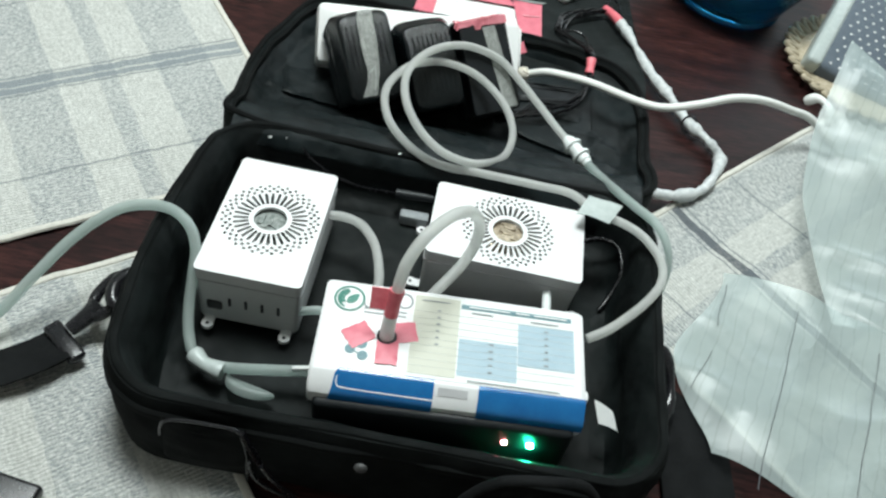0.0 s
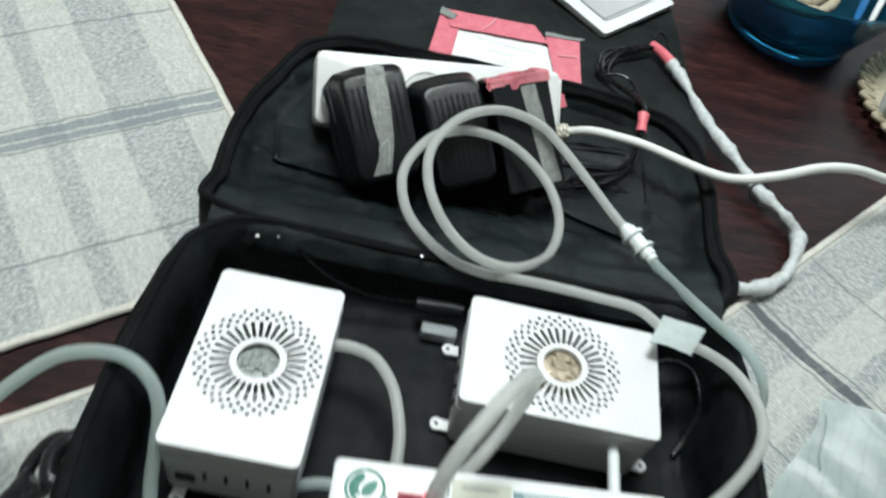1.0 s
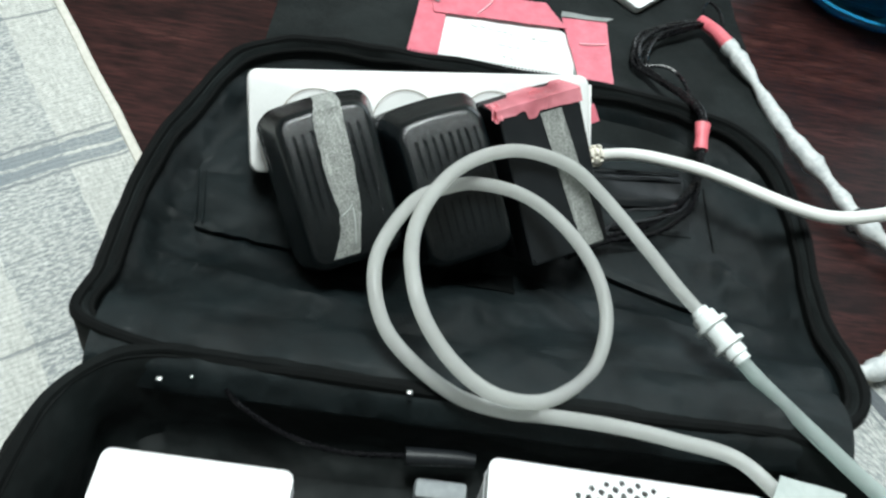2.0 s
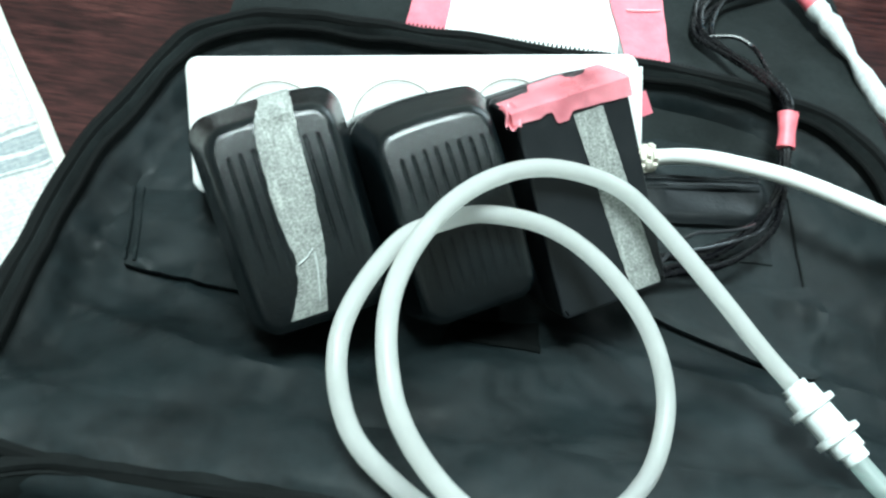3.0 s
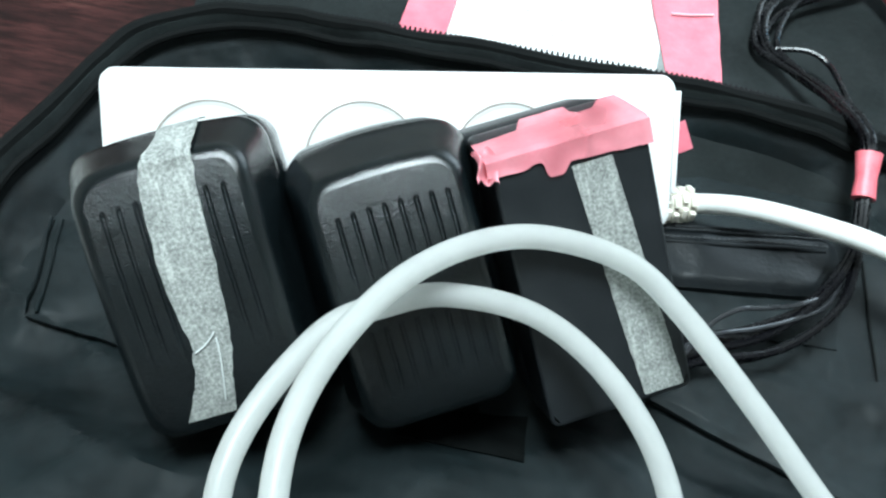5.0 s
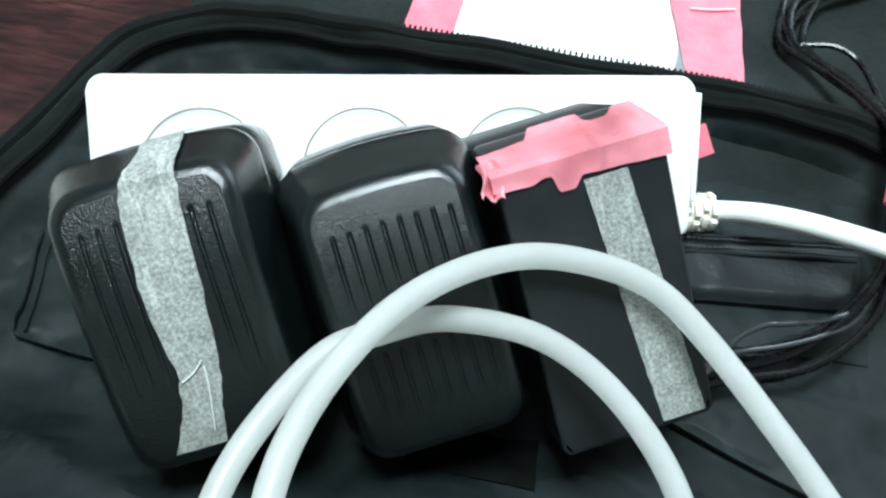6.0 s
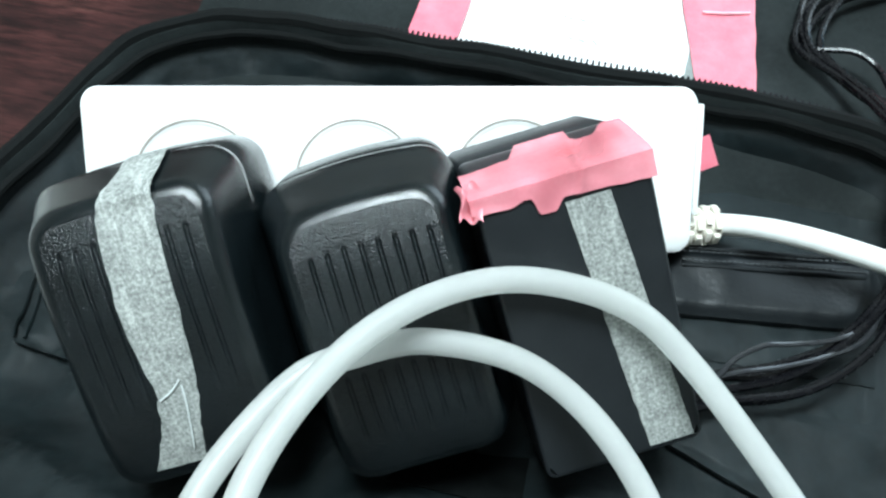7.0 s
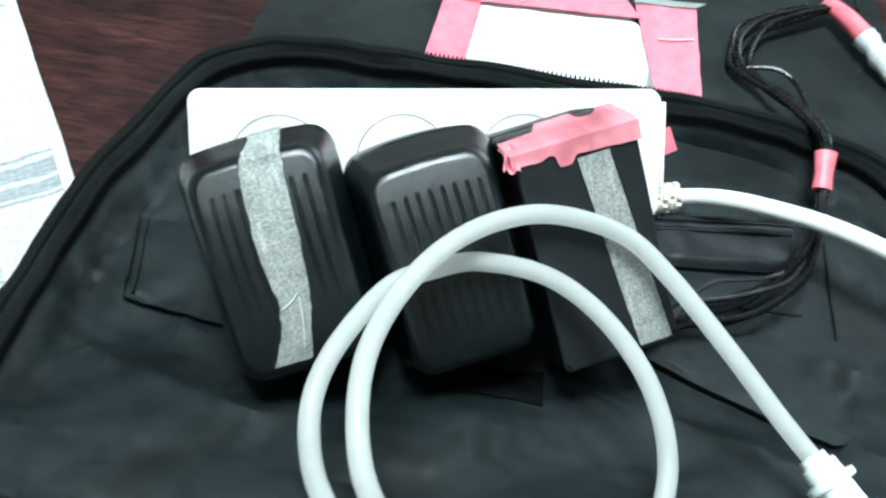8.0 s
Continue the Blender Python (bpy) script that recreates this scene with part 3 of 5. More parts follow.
for a, b in zip(teeth, teeth[1:]):
    if a.y < 0.93 or a.x < 0.15:
        continue
    n = max(1, int((b - a).length / 0.0021))
    d = (b - a).normalized()
    for k in range(n):
        p = a.lerp(b, k / n)
        box(0.0010, 0.0022, 0.0010, at=p, bm=bm, turn=Matrix.Rotation(math.atan2(d.y, d.x), 3, "Z"))
part("zip_teeth", bm, ZIP, bag, kind="stuff")


# the fold between base and lid
def fold_fn(u, v):
    x, y = 0.082 + u * 0.372, 0.690 + v * 0.044
    return Vector((x, y, 0.060 + 0.008 * math.sin(math.pi * v) + 0.0022 * wrinkle(x, y, 30.0, 71) + 0.0012 * wrinkle(x, y, 80.0, 72) - 0.03 * max(0.0, 0.18 - v)))


part("fold", sheet(fold_fn, 110, 18, 0.0025), LINING, bag, "padded fabric fold between base and lid")


# outer flap lying on the table behind the lid
def flap_fn(u, v):
    x, y = 0.106 + u * 0.36 + 0.02 * u * (1 - v), 0.925 + v * 0.25
    return Vector((x, y, 0.0085 + 0.006 * step(1.0, 0.2, v) * step(0, 0.1, v) + 0.0016 * wrinkle(x, y, 14.0, 81) + 0.0022 * max(0.0, ridge(x, y, 9.0, 83)) ** 5))


part("back_flap", sheet(flap_fn, 80, 60, 0.004), NYLON, bag, "outer pocket flap of black nylon")


# flat pads, pockets and seams on the lid's lining
def draped(name, quad, lift, nu, nv, material, label="", thick=0.003, round_end=0.0):
    """A patch of cloth over the lining; quad: four corners in plan."""
    a, b, c, d = [Vector((*p, 0)) for p in quad]

    def fn(u, v):
        p = a.lerp(b, u).lerp(d.lerp(c, u), v)
        e = min(step(0, 0.08, u), step(0, 0.08, 1 - u), step(0, 0.15, v), step(0, 0.15, 1 - v))
        pull = round_end * (1 - math.sqrt(max(0.0, 1 - (2 * v - 1) ** 2))) * step(0.7, 1.0, u)
        p = p - (b - a).normalized() * pull
        return Vector((p.x, p.y, lid_height(p.x, p.y) + lift * (0.72 + 0.28 * e) + 0.0008 * wrinkle(p.x, p.y, 60.0, lift * 1000)))

    return part(name, sheet(fn, nu, nv, thick), material, bag, label)


draped("pocket", [(0.099, 0.811), (0.168, 0.804), (0.178, 0.862), (0.090, 0.856)], 0.0060, 20, 16, LINING, "small sewn pocket")
draped("pen_loop", [(0.325, 0.872), (0.405, 0.881), (0.411, 0.911), (0.325, 0.900)], 0.0100, 40, 16, LEATHER, "padded pen loop with a stitched edge", round_end=0.012)
draped("pocket_band", [(0.325, 0.858), (0.407, 0.861), (0.408, 0.884), (0.325, 0.876)], 0.0042, 30, 12, LINING, "sewn pocket band")
draped("pocket_band", [(0.328, 0.842), (0.407, 0.847), (0.408, 0.866), (0.328, 0.862)], 0.0024, 30, 12, LINING, "sewn pocket band")
draped("pocket_panel", [(0.4020, 0.842), (0.4210, 0.842), (0.4202, 0.908), (0.4020, 0.908)], 0.0020, 8, 30, LINING, "narrow sewn panel edge")
draped("pocket_flap", [(0.334, 0.825), (0.420, 0.792), (0.432, 0.846), (0.333, 0.845)], 0.0062, 40, 24, LINING, "loose pocket flap", round_end=0.010)
draped("hook_patch", [(0.246, 0.789), (0.2895, 0.789), (0.290, 0.809), (0.250, 0.803)], 0.0016, 12, 8, FLEECE, "square fastener patch")
for x0, y0, dx, n in ((0.334, 0.8985, 0.0021, 33), (0.334, 0.8948, 0.0021, 33)):
    bm = bmesh.new()
    for k in range(n):
        xa, ya = x0 + dx * k, y0 + 0.128 * dx * k
        sweep([Vector((xa + i * 0.0007, ya + i * 0.00009, lid_height(xa + i * 0.0007, ya) + 0.0106)) for i in range(3)], 0.00035, 5, bm=bm)
    part("stitching", bm, THREAD, bag, "row of pale grey stitches")
for off in (0.0018, -0.0056):
    ridge_line = [(0.334 + 0.0075 * k, 0.8985 + off + 0.128 * 0.0075 * k, lid_height(0.334 + 0.0075 * k, 0.8985) + 0.0098) for k in range(10)]
    part("welt", sweep(smooth_path(ridge_line, 4), 0.0012, 8), LEATHER, bag, "raised welt beside the stitches")
for off in (0.0, 0.0042):
    ridge_line = [(0.0995 + off - 0.0009 * k, 0.8125 + 0.0042 * k, lid_height(0.0995 + off - 0.0009 * k, 0.8125 + 0.0042 * k) + 0.0062) for k in range(11)]
    part("seam", sweep(smooth_path(ridge_line, 3), 0.0008, 6), LINING, bag)
pts = [(0.4205 + 0.00017 * k, 0.905 - 0.0066 * k, lid_height(0.421, 0.905 - 0.0066 * k) + 0.0020) for k in range(11)]
part("seam", sweep(smooth_path(pts, 4), 0.0006, 6), PIPING, bag)

# eyelets, zip pull and label bits along the fold
for x, y, z, r in ((0.119, 0.690, 0.0650, 0.0016), (0.233, 0.698, 0.0690, 0.0015), (0.133, 0.693, 0.0650, 0.0008)):
    part("rivet", box(r * 2, r * 1.6, 0.0018, r * 0.5, 2, at=(x, y, z)), STEEL, bag, "small shiny metal rivet")

# front wall: pocket edge, zip pull, stud, carry handle
part("front_pocket_edge", sweep(smooth_path([(0.1238, 0.4035, 0.0614), (0.1256, 0.4035, 0.0746), (0.1315, 0.4035, 0.0830), (0.1432, 0.4035, 0.0862), (0.1612, 0.4035, 0.0875), (0.1755, 0.4035, 0.0857), (0.1787, 0.4035, 0.0731), (0.1802, 0.4035, 0.0466), (0.1802, 0.4035, 0.0154)], 6), 0.0013, 8), RUBBER, bag, "piped edge of the front pocket")


def pocket_fn(u, v):
    """The pocket's loose front, hanging from the piped edge down the wall."""
    x = 0.1256 + u * 0.0546
    top = 0.0830 + u * 0.0027
    return Vector((x, 0.4065 - 0.0050 * math.sin(math.pi * u) ** 0.5 - 0.006 * v + 0.001 * wrinkle(x, v, 30.0, 5), top - 0.040 * v))


part("front_pocket", sheet(pocket_fn, 24, 16, 0.003), NYLON_DIMMED, bag, "limp black front pocket")
pull = part("zip_pull", sweep(smooth_path([(0.1799, 0.3990, 0.0931), (0.1831, 0.3990, 0.0815), (0.1872, 0.3990, 0.0672), (0.1914, 0.3990, 0.0515)], 6), lambda t: 0.0022 + 0.0010 * math.sin(3 * t), 8, flat=0.6), LEAD, bag, "moulded black zip pull")
part("pull_cord", sweep(smooth_path([(0.1925, 0.3955, 0.0594), (0.1984, 0.3955, 0.0447), (0.2060, 0.3955, 0.0320), (0.2168, 0.3955, 0.0172)], 6), 0.0016, 8), LEAD, pull)
part("pull_ring", sweep(smooth_path([(0.1840, 0.3965, 0.0586), (0.1874, 0.3965, 0.0385), (0.1969, 0.3965, 0.0246), (0.2106, 0.3965, 0.0168)], 6), 0.0014, 8), LEAD, pull)
TARNISHED = plain("tarnished_metal", (0.06, 0.06, 0.06), (0.13, 0.13, 0.13), 0.6, 400.0, metal=0.5)
stud = bmesh.new()
bmesh.ops.create_uvsphere(stud, u_segments=16, v_segments=10, radius=0.0044)
for v in stud.verts:
    v.co = Vector((v.co.x + 0.2558, v.co.y * 0.6 + 0.4000, v.co.z + 0.0750))
part("stud", stud, TARNISHED, bag, "dull metal stud")
part("carry_handle", sweep(smooth_path([(0.3186, 0.3900, 0.0640), (0.3235, 0.3900, 0.0825), (0.3304, 0.3900, 0.0993), (0.3362, 0.3900, 0.1086), (0.3441, 0.3900, 0.1170), (0.3629, 0.3900, 0.1247), (0.3821, 0.3900, 0.1294), (0.3922, 0.3900, 0.1243), (0.4041, 0.3900, 0.1046)], 8), 0.0036, 12, flat=0.7), WEBBING, bag)

# shoulder strap: side loop, snap hook and webbing
side = part("side_loop", sweep(smooth_path([(0.070, 0.536, 0.044), (0.055, 0.533, 0.047), (0.046, 0.522, 0.044), (0.050, 0.508, 0.040), (0.066, 0.510, 0.040)], 6), 0.0056, 10), RUBBER, bag, "black moulded strap ring")
strap = thing("shoulder_strap", "black webbing shoulder strap with plastic snap hook", "strap")
part("snap_hook", sweep(smooth_path([(0.056, 0.522, 0.040), (0.048, 0.535, 0.038), (0.038, 0.533, 0.034), (0.030, 0.517, 0.028), (0.034, 0.502, 0.026), (0.046, 0.507, 0.032), (0.052, 0.517, 0.038)], 6), 0.0045, 10), RUBBER, strap)
part("swivel", sweep(smooth_path([(0.036, 0.512, 0.030), (0.028, 0.500, 0.024), (0.020, 0.490, 0.020)], 5), lambda t: 0.0080 - 0.002 * t, 12, flat=0.75), RUBBER, strap)
part("buckle", box(0.040, 0.014, 0.007, 0.003, 3, at=(0.019, 0.482, 0.012), turn=Matrix.Rotation(radians(-38), 3, "Z")), RUBBER, strap)


def strap_fn(u, v):
    c = smooth_path([(0.016, 0.480, 0.016), (0.000, 0.462, 0.017), (-0.030, 0.444, 0.014), (-0.075, 0.432, 0.010), (-0.13, 0.425, 0.0085)], 8)
    k = min(len(c) - 2, int(u * (len(c) - 1)))
    t = u * (len(c) - 1) - k
    p = c[k].lerp(c[k + 1], t)
    d = (c[k + 1] - c[k]).normalized()
    s = Vector((-d.y, d.x, 0.25)).normalized()
    return p + s * ((v - 0.5) * 0.038)


part("webbing", sheet(strap_fn, 40, 8, 0.0022), WEBBING, strap)

# the other end of the strap, fallen beside the bag
strap2 = thing("shoulder_strap", "black strap end and ring fallen beside the bag", "strap")
part("snap_hook", sweep(smooth_path([(0.470, 0.560, 0.050), (0.480, 0.548, 0.040), (0.484, 0.530, 0.030), (0.480, 0.512, 0.022), (0.484, 0.498, 0.016)], 6), lambda t: 0.0048 + 0.0016 * math.sin(12 * t), 10), RUBBER, strap2)


def strap2_fn(u, v):
    x, y = 0.478 + u * 0.060 + 0.006 * v, 0.560 - 0.15 * v - 0.045 * u
    return Vector((x, y, 0.0085 + 0.006 * math.sin(u * 3.1) + 0.002 * wrinkle(x, y, 30, 91)))


part("webbing", sheet(strap2_fn, 16, 30, 0.0025), WEBBING, strap2)

# ---- perforated instrument boxes ----
BW, BL, BH = 0.081, 0.128, 0.057


def ring_of(cx, cy, r, n, z=0.0, turn=0.0):
    return [(cx + r * math.cos(2 * math.pi * k / n + turn), cy + r * math.sin(2 * math.pi * k / n + turn), z) for k in range(n)]


def slot(r0, r1, half, a):
    c, s = math.cos(a), math.sin(a)
    pts = []
    for r, w0 in ((r0, -1), (r1, 1)):
        for k in range(5):
            b = math.pi / 2 * w0 * (k / 2 - 1) * w0
            ox = r + (half * math.cos(b) if w0 > 0 else -half * math.cos(b))
            oy = half * math.sin(b) * (1 if w0 > 0 else -1)
            pts.append((ox * c - oy * s, ox * s + oy * c, 0.0))
    return pts


def vented_lid(w, l, thick):
    """A plate with rounded corners, a round opening, a ring of slots and rings of small holes, all cut through."""
    bm = bmesh.new()
    outline = [tuple(p) for p in rounded_rect(0, 0, w / 2, l / 2, 0.0045, 0.0, 5, 6)]
    loops = [outline, ring_of(0, 0, 0.0128, 36)]
    for k in range(32):
        a = 2 * math.pi * k / 32
        loops.append(slot(0.0178, 0.0278, 0.00125, a))
        for r, off, size in ((0.0314, 0.5, 0.00145), (0.0343, 0.0, 0.0015), (0.0372, 0.5, 0.00135)):
            b = a + off * 2 * math.pi / 32
            loops.append(ring_of(r * math.cos(b), r * math.sin(b), size, 8))
    edges = []
    for loop in loops:
        vs = [bm.verts.new(p) for p in loop]
        edges += [bm.edges.new((vs[k], vs[(k + 1) % len(vs)])) for k in range(len(vs))]
    bmesh.ops.triangle_fill(bm, use_beauty=True, use_dissolve=False, edges=edges, normal=(0, 0, 1))
    top = list(bm.faces)
    ext = bmesh.ops.extrude_face_region(bm, geom=top)
    for v in [g for g in ext["geom"] if isinstance(g, bmesh.types.BMVert)]:
        v.co.z -= thick
    return bm


def instrument_box(m, label, core):
    ob = thing("sensor_box", label, "instrument box", m, "white boxes in the bag")
    part("lid", vented_lid(BW, BL, 0.0022), WHITE_ABS, ob, "white lid with a ring of vent slots", pose(0, 0, BH), angle=30)
    walls = []
    for g, z in ((-0.0022, 0.0), (-0.0016, 0.004), (-0.0006, BH - 0.012), (-0.0002, BH - 0.0024), (-0.0024, BH - 0.0024), (-0.0028, 0.003)):
        walls.append(rounded_rect(0, 0, BW / 2 + g, BL / 2 + g, 0.0045, z, 5, 6))
    part("body", loft(walls, cap_first=True, cap_last=True), WHITE_ABS, ob, "white moulded plastic body")
    fan = part("fan_core", box(0.030, 0.030, 0.008, 0.001, 2, at=(0, 0, BH - 0.013)), core, ob, "glinting electronics behind the opening")
    for k in range(7):
        part("component", box(0.003 + 0.0012 * (k % 3), 0.012 - 0.0015 * (k % 4), 0.0012 + 0.0006 * (k % 2), 0.0003, 1, at=(-0.011 + 0.0036 * k, 0.002 * math.sin(k * 2.1), BH - 0.005)), core, fan)
    # slots, port and screw holes are dark solids: the shade inside is their colour
    for k in range(4):
        part("side_slot", box(0.0020, 0.0016, 0.0085, 0.0004, 1, at=(-0.014 + 0.0125 * k, -BL / 2 + 0.0006, 0.020)), DARK_IN, ob)
    part("port", box(0.012, 0.003, 0.010, 0.0022, 3, at=(-0.026, -BL / 2 + 0.0014, 0.013)), DARK_IN, ob, "dark cable port")
    for qy in (-1, 1):
        for qx in (-0.030, 0.030):
            bm = box(0.0085, 0.010, 0.003, 0.0012, 2, at=(qx, qy * (BL / 2 + 0.0015), 0.0))
            bm = join(bm, sweep([Vector((qx, qy * (BL / 2 + 0.006), 0.0)), Vector((qx, qy * (BL / 2 + 0.006), 0.0032))], 0.0046, 16))
            tab = part("mounting_tab", bm, WHITE_ABS, ob)
            part("screw_hole", sweep([Vector((qx, qy * (BL / 2 + 0.0065), 0.0030)), Vector((qx, qy * (BL / 2 + 0.0065), 0.0035))], 0.0014, 12), DARK_IN, tab)
    part("seam_line", sweep([p for p in rounded_rect(0, 0, BW / 2 - 0.0002, BL / 2 - 0.0002, 0.0045, BH - 0.0118, 5, 6)], 0.00035, 5, True), GREY_ABS, ob)
    return ob


lb = instrument_box(pose(0.1475, 0.586, 0.0195, -3.2, -0.8, -0.6), "white plastic sensor box with round vent grille, standing lengthwise", PCB)
rb = instrument_box(pose(0.3345, 0.6275, 0.0185, 0, -1.0, -91.0), "white plastic sensor box with round vent grille and coppery fan core", COPPER)

# ---- the labelled instrument in front ----
dev = thing("gas_monitor", "black instrument with a white labelled cover and blue stripes", "instrument", pose(0.3035, 0.4880, 0.0170, -0.3, -2.0, 2.8))
DW, DZ = 0.187, 0.081
part("body", box(0.178, 0.0915, 0.066, 0.004, 3, at=(0, -0.0018, 0.0)), BLACK_SMOOTH, dev, "black plastic body")


def cover():
    """The cover's profile, flat on top, sloping then dropping at the front."""
    prof = [(0.0475, -0.018), (0.0475, -0.003), (0.0445, 0.0), (-0.0285, 0.0), (-0.0305, -0.0006), (-0.0395, -0.0070), (-0.0420, -0.0105), (-0.0425, -0.0215), (-0.0400, -0.0225), (0.0455, -0.0195)]
    loops = []
    for x, g in ((-DW / 2, 0.90), (-DW / 2 + 0.0012, 0.97), (-DW / 2 + 0.004, 1.0), (DW / 2 - 0.004, 1.0), (DW / 2 - 0.0012, 0.97), (DW / 2, 0.90)):
        loops.append([Vector((x, y * (0.5 + 0.5 * g), DZ - 0.009 + (z + 0.009) * g)) for y, z in prof])
    return loft(loops, True, True)


part("cover", cover(), WHITE_ABS, dev, "white plastic cover with sloping front", angle=25)


def plate(name, x0, x1, y0, y1, z, material, parent, label="", skew=0.0):
    bm = box(x1 - x0, y1 - y0, 0.00025, at=((x0 + x1) / 2, (y0 + y1) / 2, DZ + z))
    return part(name, bm, material, parent, label)


# printed table on the cover
card = plate("label_sheet", -0.030, 0.090, -0.0268, 0.0435, 0.0001, PAPER, dev, "white printed label sheet")
plate("beige_column", -0.0290, 0.0035, -0.0240, 0.0415, 0.00035, CELL_BEIGE, card)
plate("header_band", 0.0045, 0.0845, 0.0345, 0.0385, 0.00035, TEAL, card, "dark teal header band")
plate("blue_cell", 0.0045, 0.0455, -0.0215, 0.0085, 0.00035, CELL_BLUE, card)
plate("blue_cell", 0.0460, 0.0860, -0.0075, 0.0275, 0.00035, CELL_BLUE, card)
for k in range(1, 10):
    y = 0.0335 - 0.0057 * k
    plate("rule", -0.0285, 0.0855, y, y + 0.00016, 0.00050, RULE, card)
random.seed(4)
for x, ys in ((-0.011, range(1, 7)), (0.027, range(5, 10)), (0.066, range(2, 8))):
    for k in ys:
        w = random.uniform(0.0022, 0.0036)
        plate("print", x - w / 2, x + w / 2, 0.0357 - 0.0057 * k - 0.0012, 0.0357 - 0.0057 * k, 0.0009, INK, card, "small unreadable print")
for x0, x1, y in ((-0.024, -0.004, 0.0370), (0.012, 0.028, 0.0312), (0.055, 0.075, 0.0302), (0.012, 0.075, -0.0255)):
    plate("print", x0, x1, y, y + 0.0009, 0.0009, INK, card, "small unreadable print")
for x0, x1 in ((0.010, 0.040), (0.044, 0.054), (0.057, 0.081)):
    plate("print", x0, x1, 0.0360, 0.0370, 0.0009, PAPER, card, "pale unreadable print")

# round emblem and remaining large letters as plain shapes
emblem = part("emblem", sweep([Vector(p) for p in ring_of(-0.0755, 0.0305, 0.0103, 40, DZ + 0.0003)], 0.0008, 6, True, 0.3), GREEN_INK, dev, "round green emblem")
for r, a0, a1, w in ((0.0078, 100, 260, 0.0008), (0.0060, 95, 230, 0.0010), (0.0042, 110, 240, 0.0007)):
    part("swirl", sweep([Vector((-0.0755 + r * math.cos(radians(a)), 0.0305 + r * math.sin(radians(a)), DZ + 0.0003)) for a in range(a0, a1, 8)], w, 6, flat=0.3), GREEN_INK, emblem)
part("leaf", sweep(smooth_path([(-0.0765, 0.0265, DZ + 0.0003), (-0.0735, 0.0300, DZ + 0.0003), (-0.0695, 0.0350, DZ + 0.0003)], 6), lambda t: 0.0004 + 0.0028 * math.sin(math.pi * t), 8, flat=0.1), GREEN_INK, emblem)
part("emblem_letter", sweep([Vector((-0.0360 + 0.0052 * math.cos(a / 4), 0.0345 + 0.0062 * math.sin(a / 4), DZ + 0.0003)) for a in range(25)], 0.0007, 6, True, 0.3), INK, dev, "large dark ring-shaped letter")
part("emblem_letter", sweep([Vector((-0.0600 + 0.0050 * math.cos(radians(a)), 0.0300 + 0.0055 * math.sin(radians(a)), DZ + 0.0003)) for a in range(180, 370, 10)], 0.0007, 6, flat=0.3), INK, dev, "large dark letter half under tape")
for y in (0.0235, 0.0200):
    plate("small_print", -0.064, -0.034, y, y + 0.0012, 0.0002, INK, dev, "small unreadable print")
for x, y in ((-0.0690, -0.0115), (-0.0600, -0.0155), (-0.0615, -0.0065)):
    part("teal_dot", sweep([Vector((x, y, DZ + 0.0001)), Vector((x, y, DZ + 0.0005))], 0.0036, 20), TEAL, dev)
part("dot_link", sweep([Vector((-0.069, -0.0115, DZ + 0.0002)), Vector((-0.060, -0.0155, DZ + 0.0002))], 0.0005, 6), TEAL, dev)
part("grey_tab", box(0.0200, 0.0058, 0.0003, 0.0001, 1, at=(0.0035, -0.0338, DZ - 0.0028), turn=Matrix.Rotation(radians(35.4), 3, "X")), GREY_ABS, dev, "grey paper tab")


def stripe(x0, x1, name_label):
    """Glossy label following the cover's sloping front."""
    prof = [(-0.0272, 0.0004), (-0.0290, 0.0003), (-0.0309, -0.0004), (-0.0398, -0.0068), (-0.0423, -0.0102), (-0.0429, -0.0165)]

    def fn(u, v):
        f = v * (len(prof) - 1)
        k = min(len(prof) - 2, int(f))
        y = prof[k][0] + (prof[k + 1][0] - prof[k][0]) * (f - k)
        z = prof[k][1] + (prof[k + 1][1] - prof[k][1]) * (f - k)
        cut = 0.006 * (1 - v) * (1 if x0 < -0.05 else 0)
        x = x0 + cut + (x1 - x0 - cut) * u
        return Vector((x, y - 0.0002, DZ + z + 0.0004 + 0.0001 * wrinkle(x, y, 90, 2)))

    part("blue_stripe", sheet(fn, 24, 10, 0.0), BLUE, dev, name_label)


stripe(-0.0795, -0.0095, "glossy blue label stripe")
stripe(0.0205, 0.0930, "glossy blue label stripe")
part("stripe_edge", sweep(smooth_path([(-0.0725, -0.0285, DZ + 0.0006), (-0.0745, -0.0345, DZ - 0.0026), (-0.0735, -0.0378, DZ - 0.0050), (-0.068, -0.0388, DZ - 0.0057), (-0.040, -0.0392, DZ - 0.0060), (-0.0095, -0.0394, DZ - 0.0061)], 8), 0.0005, 6), PAPER, dev, "pale line along the label")

# status lamps on the front
for x, mtl, r, lab in ((0.0440, LED_RED, 0.0021, "small glowing red status lamp"), (0.0620, LED_GREEN, 0.0024, "small glowing green status lamp")):
    bm = bmesh.new()
    bmesh.ops.create_uvsphere(bm, u_segments=14, v_segments=10, radius=r)
    for v in bm.verts:
        v.co += Vector((x, -0.0478, 0.0475))
    part("status_lamp", bm, mtl, dev, lab)


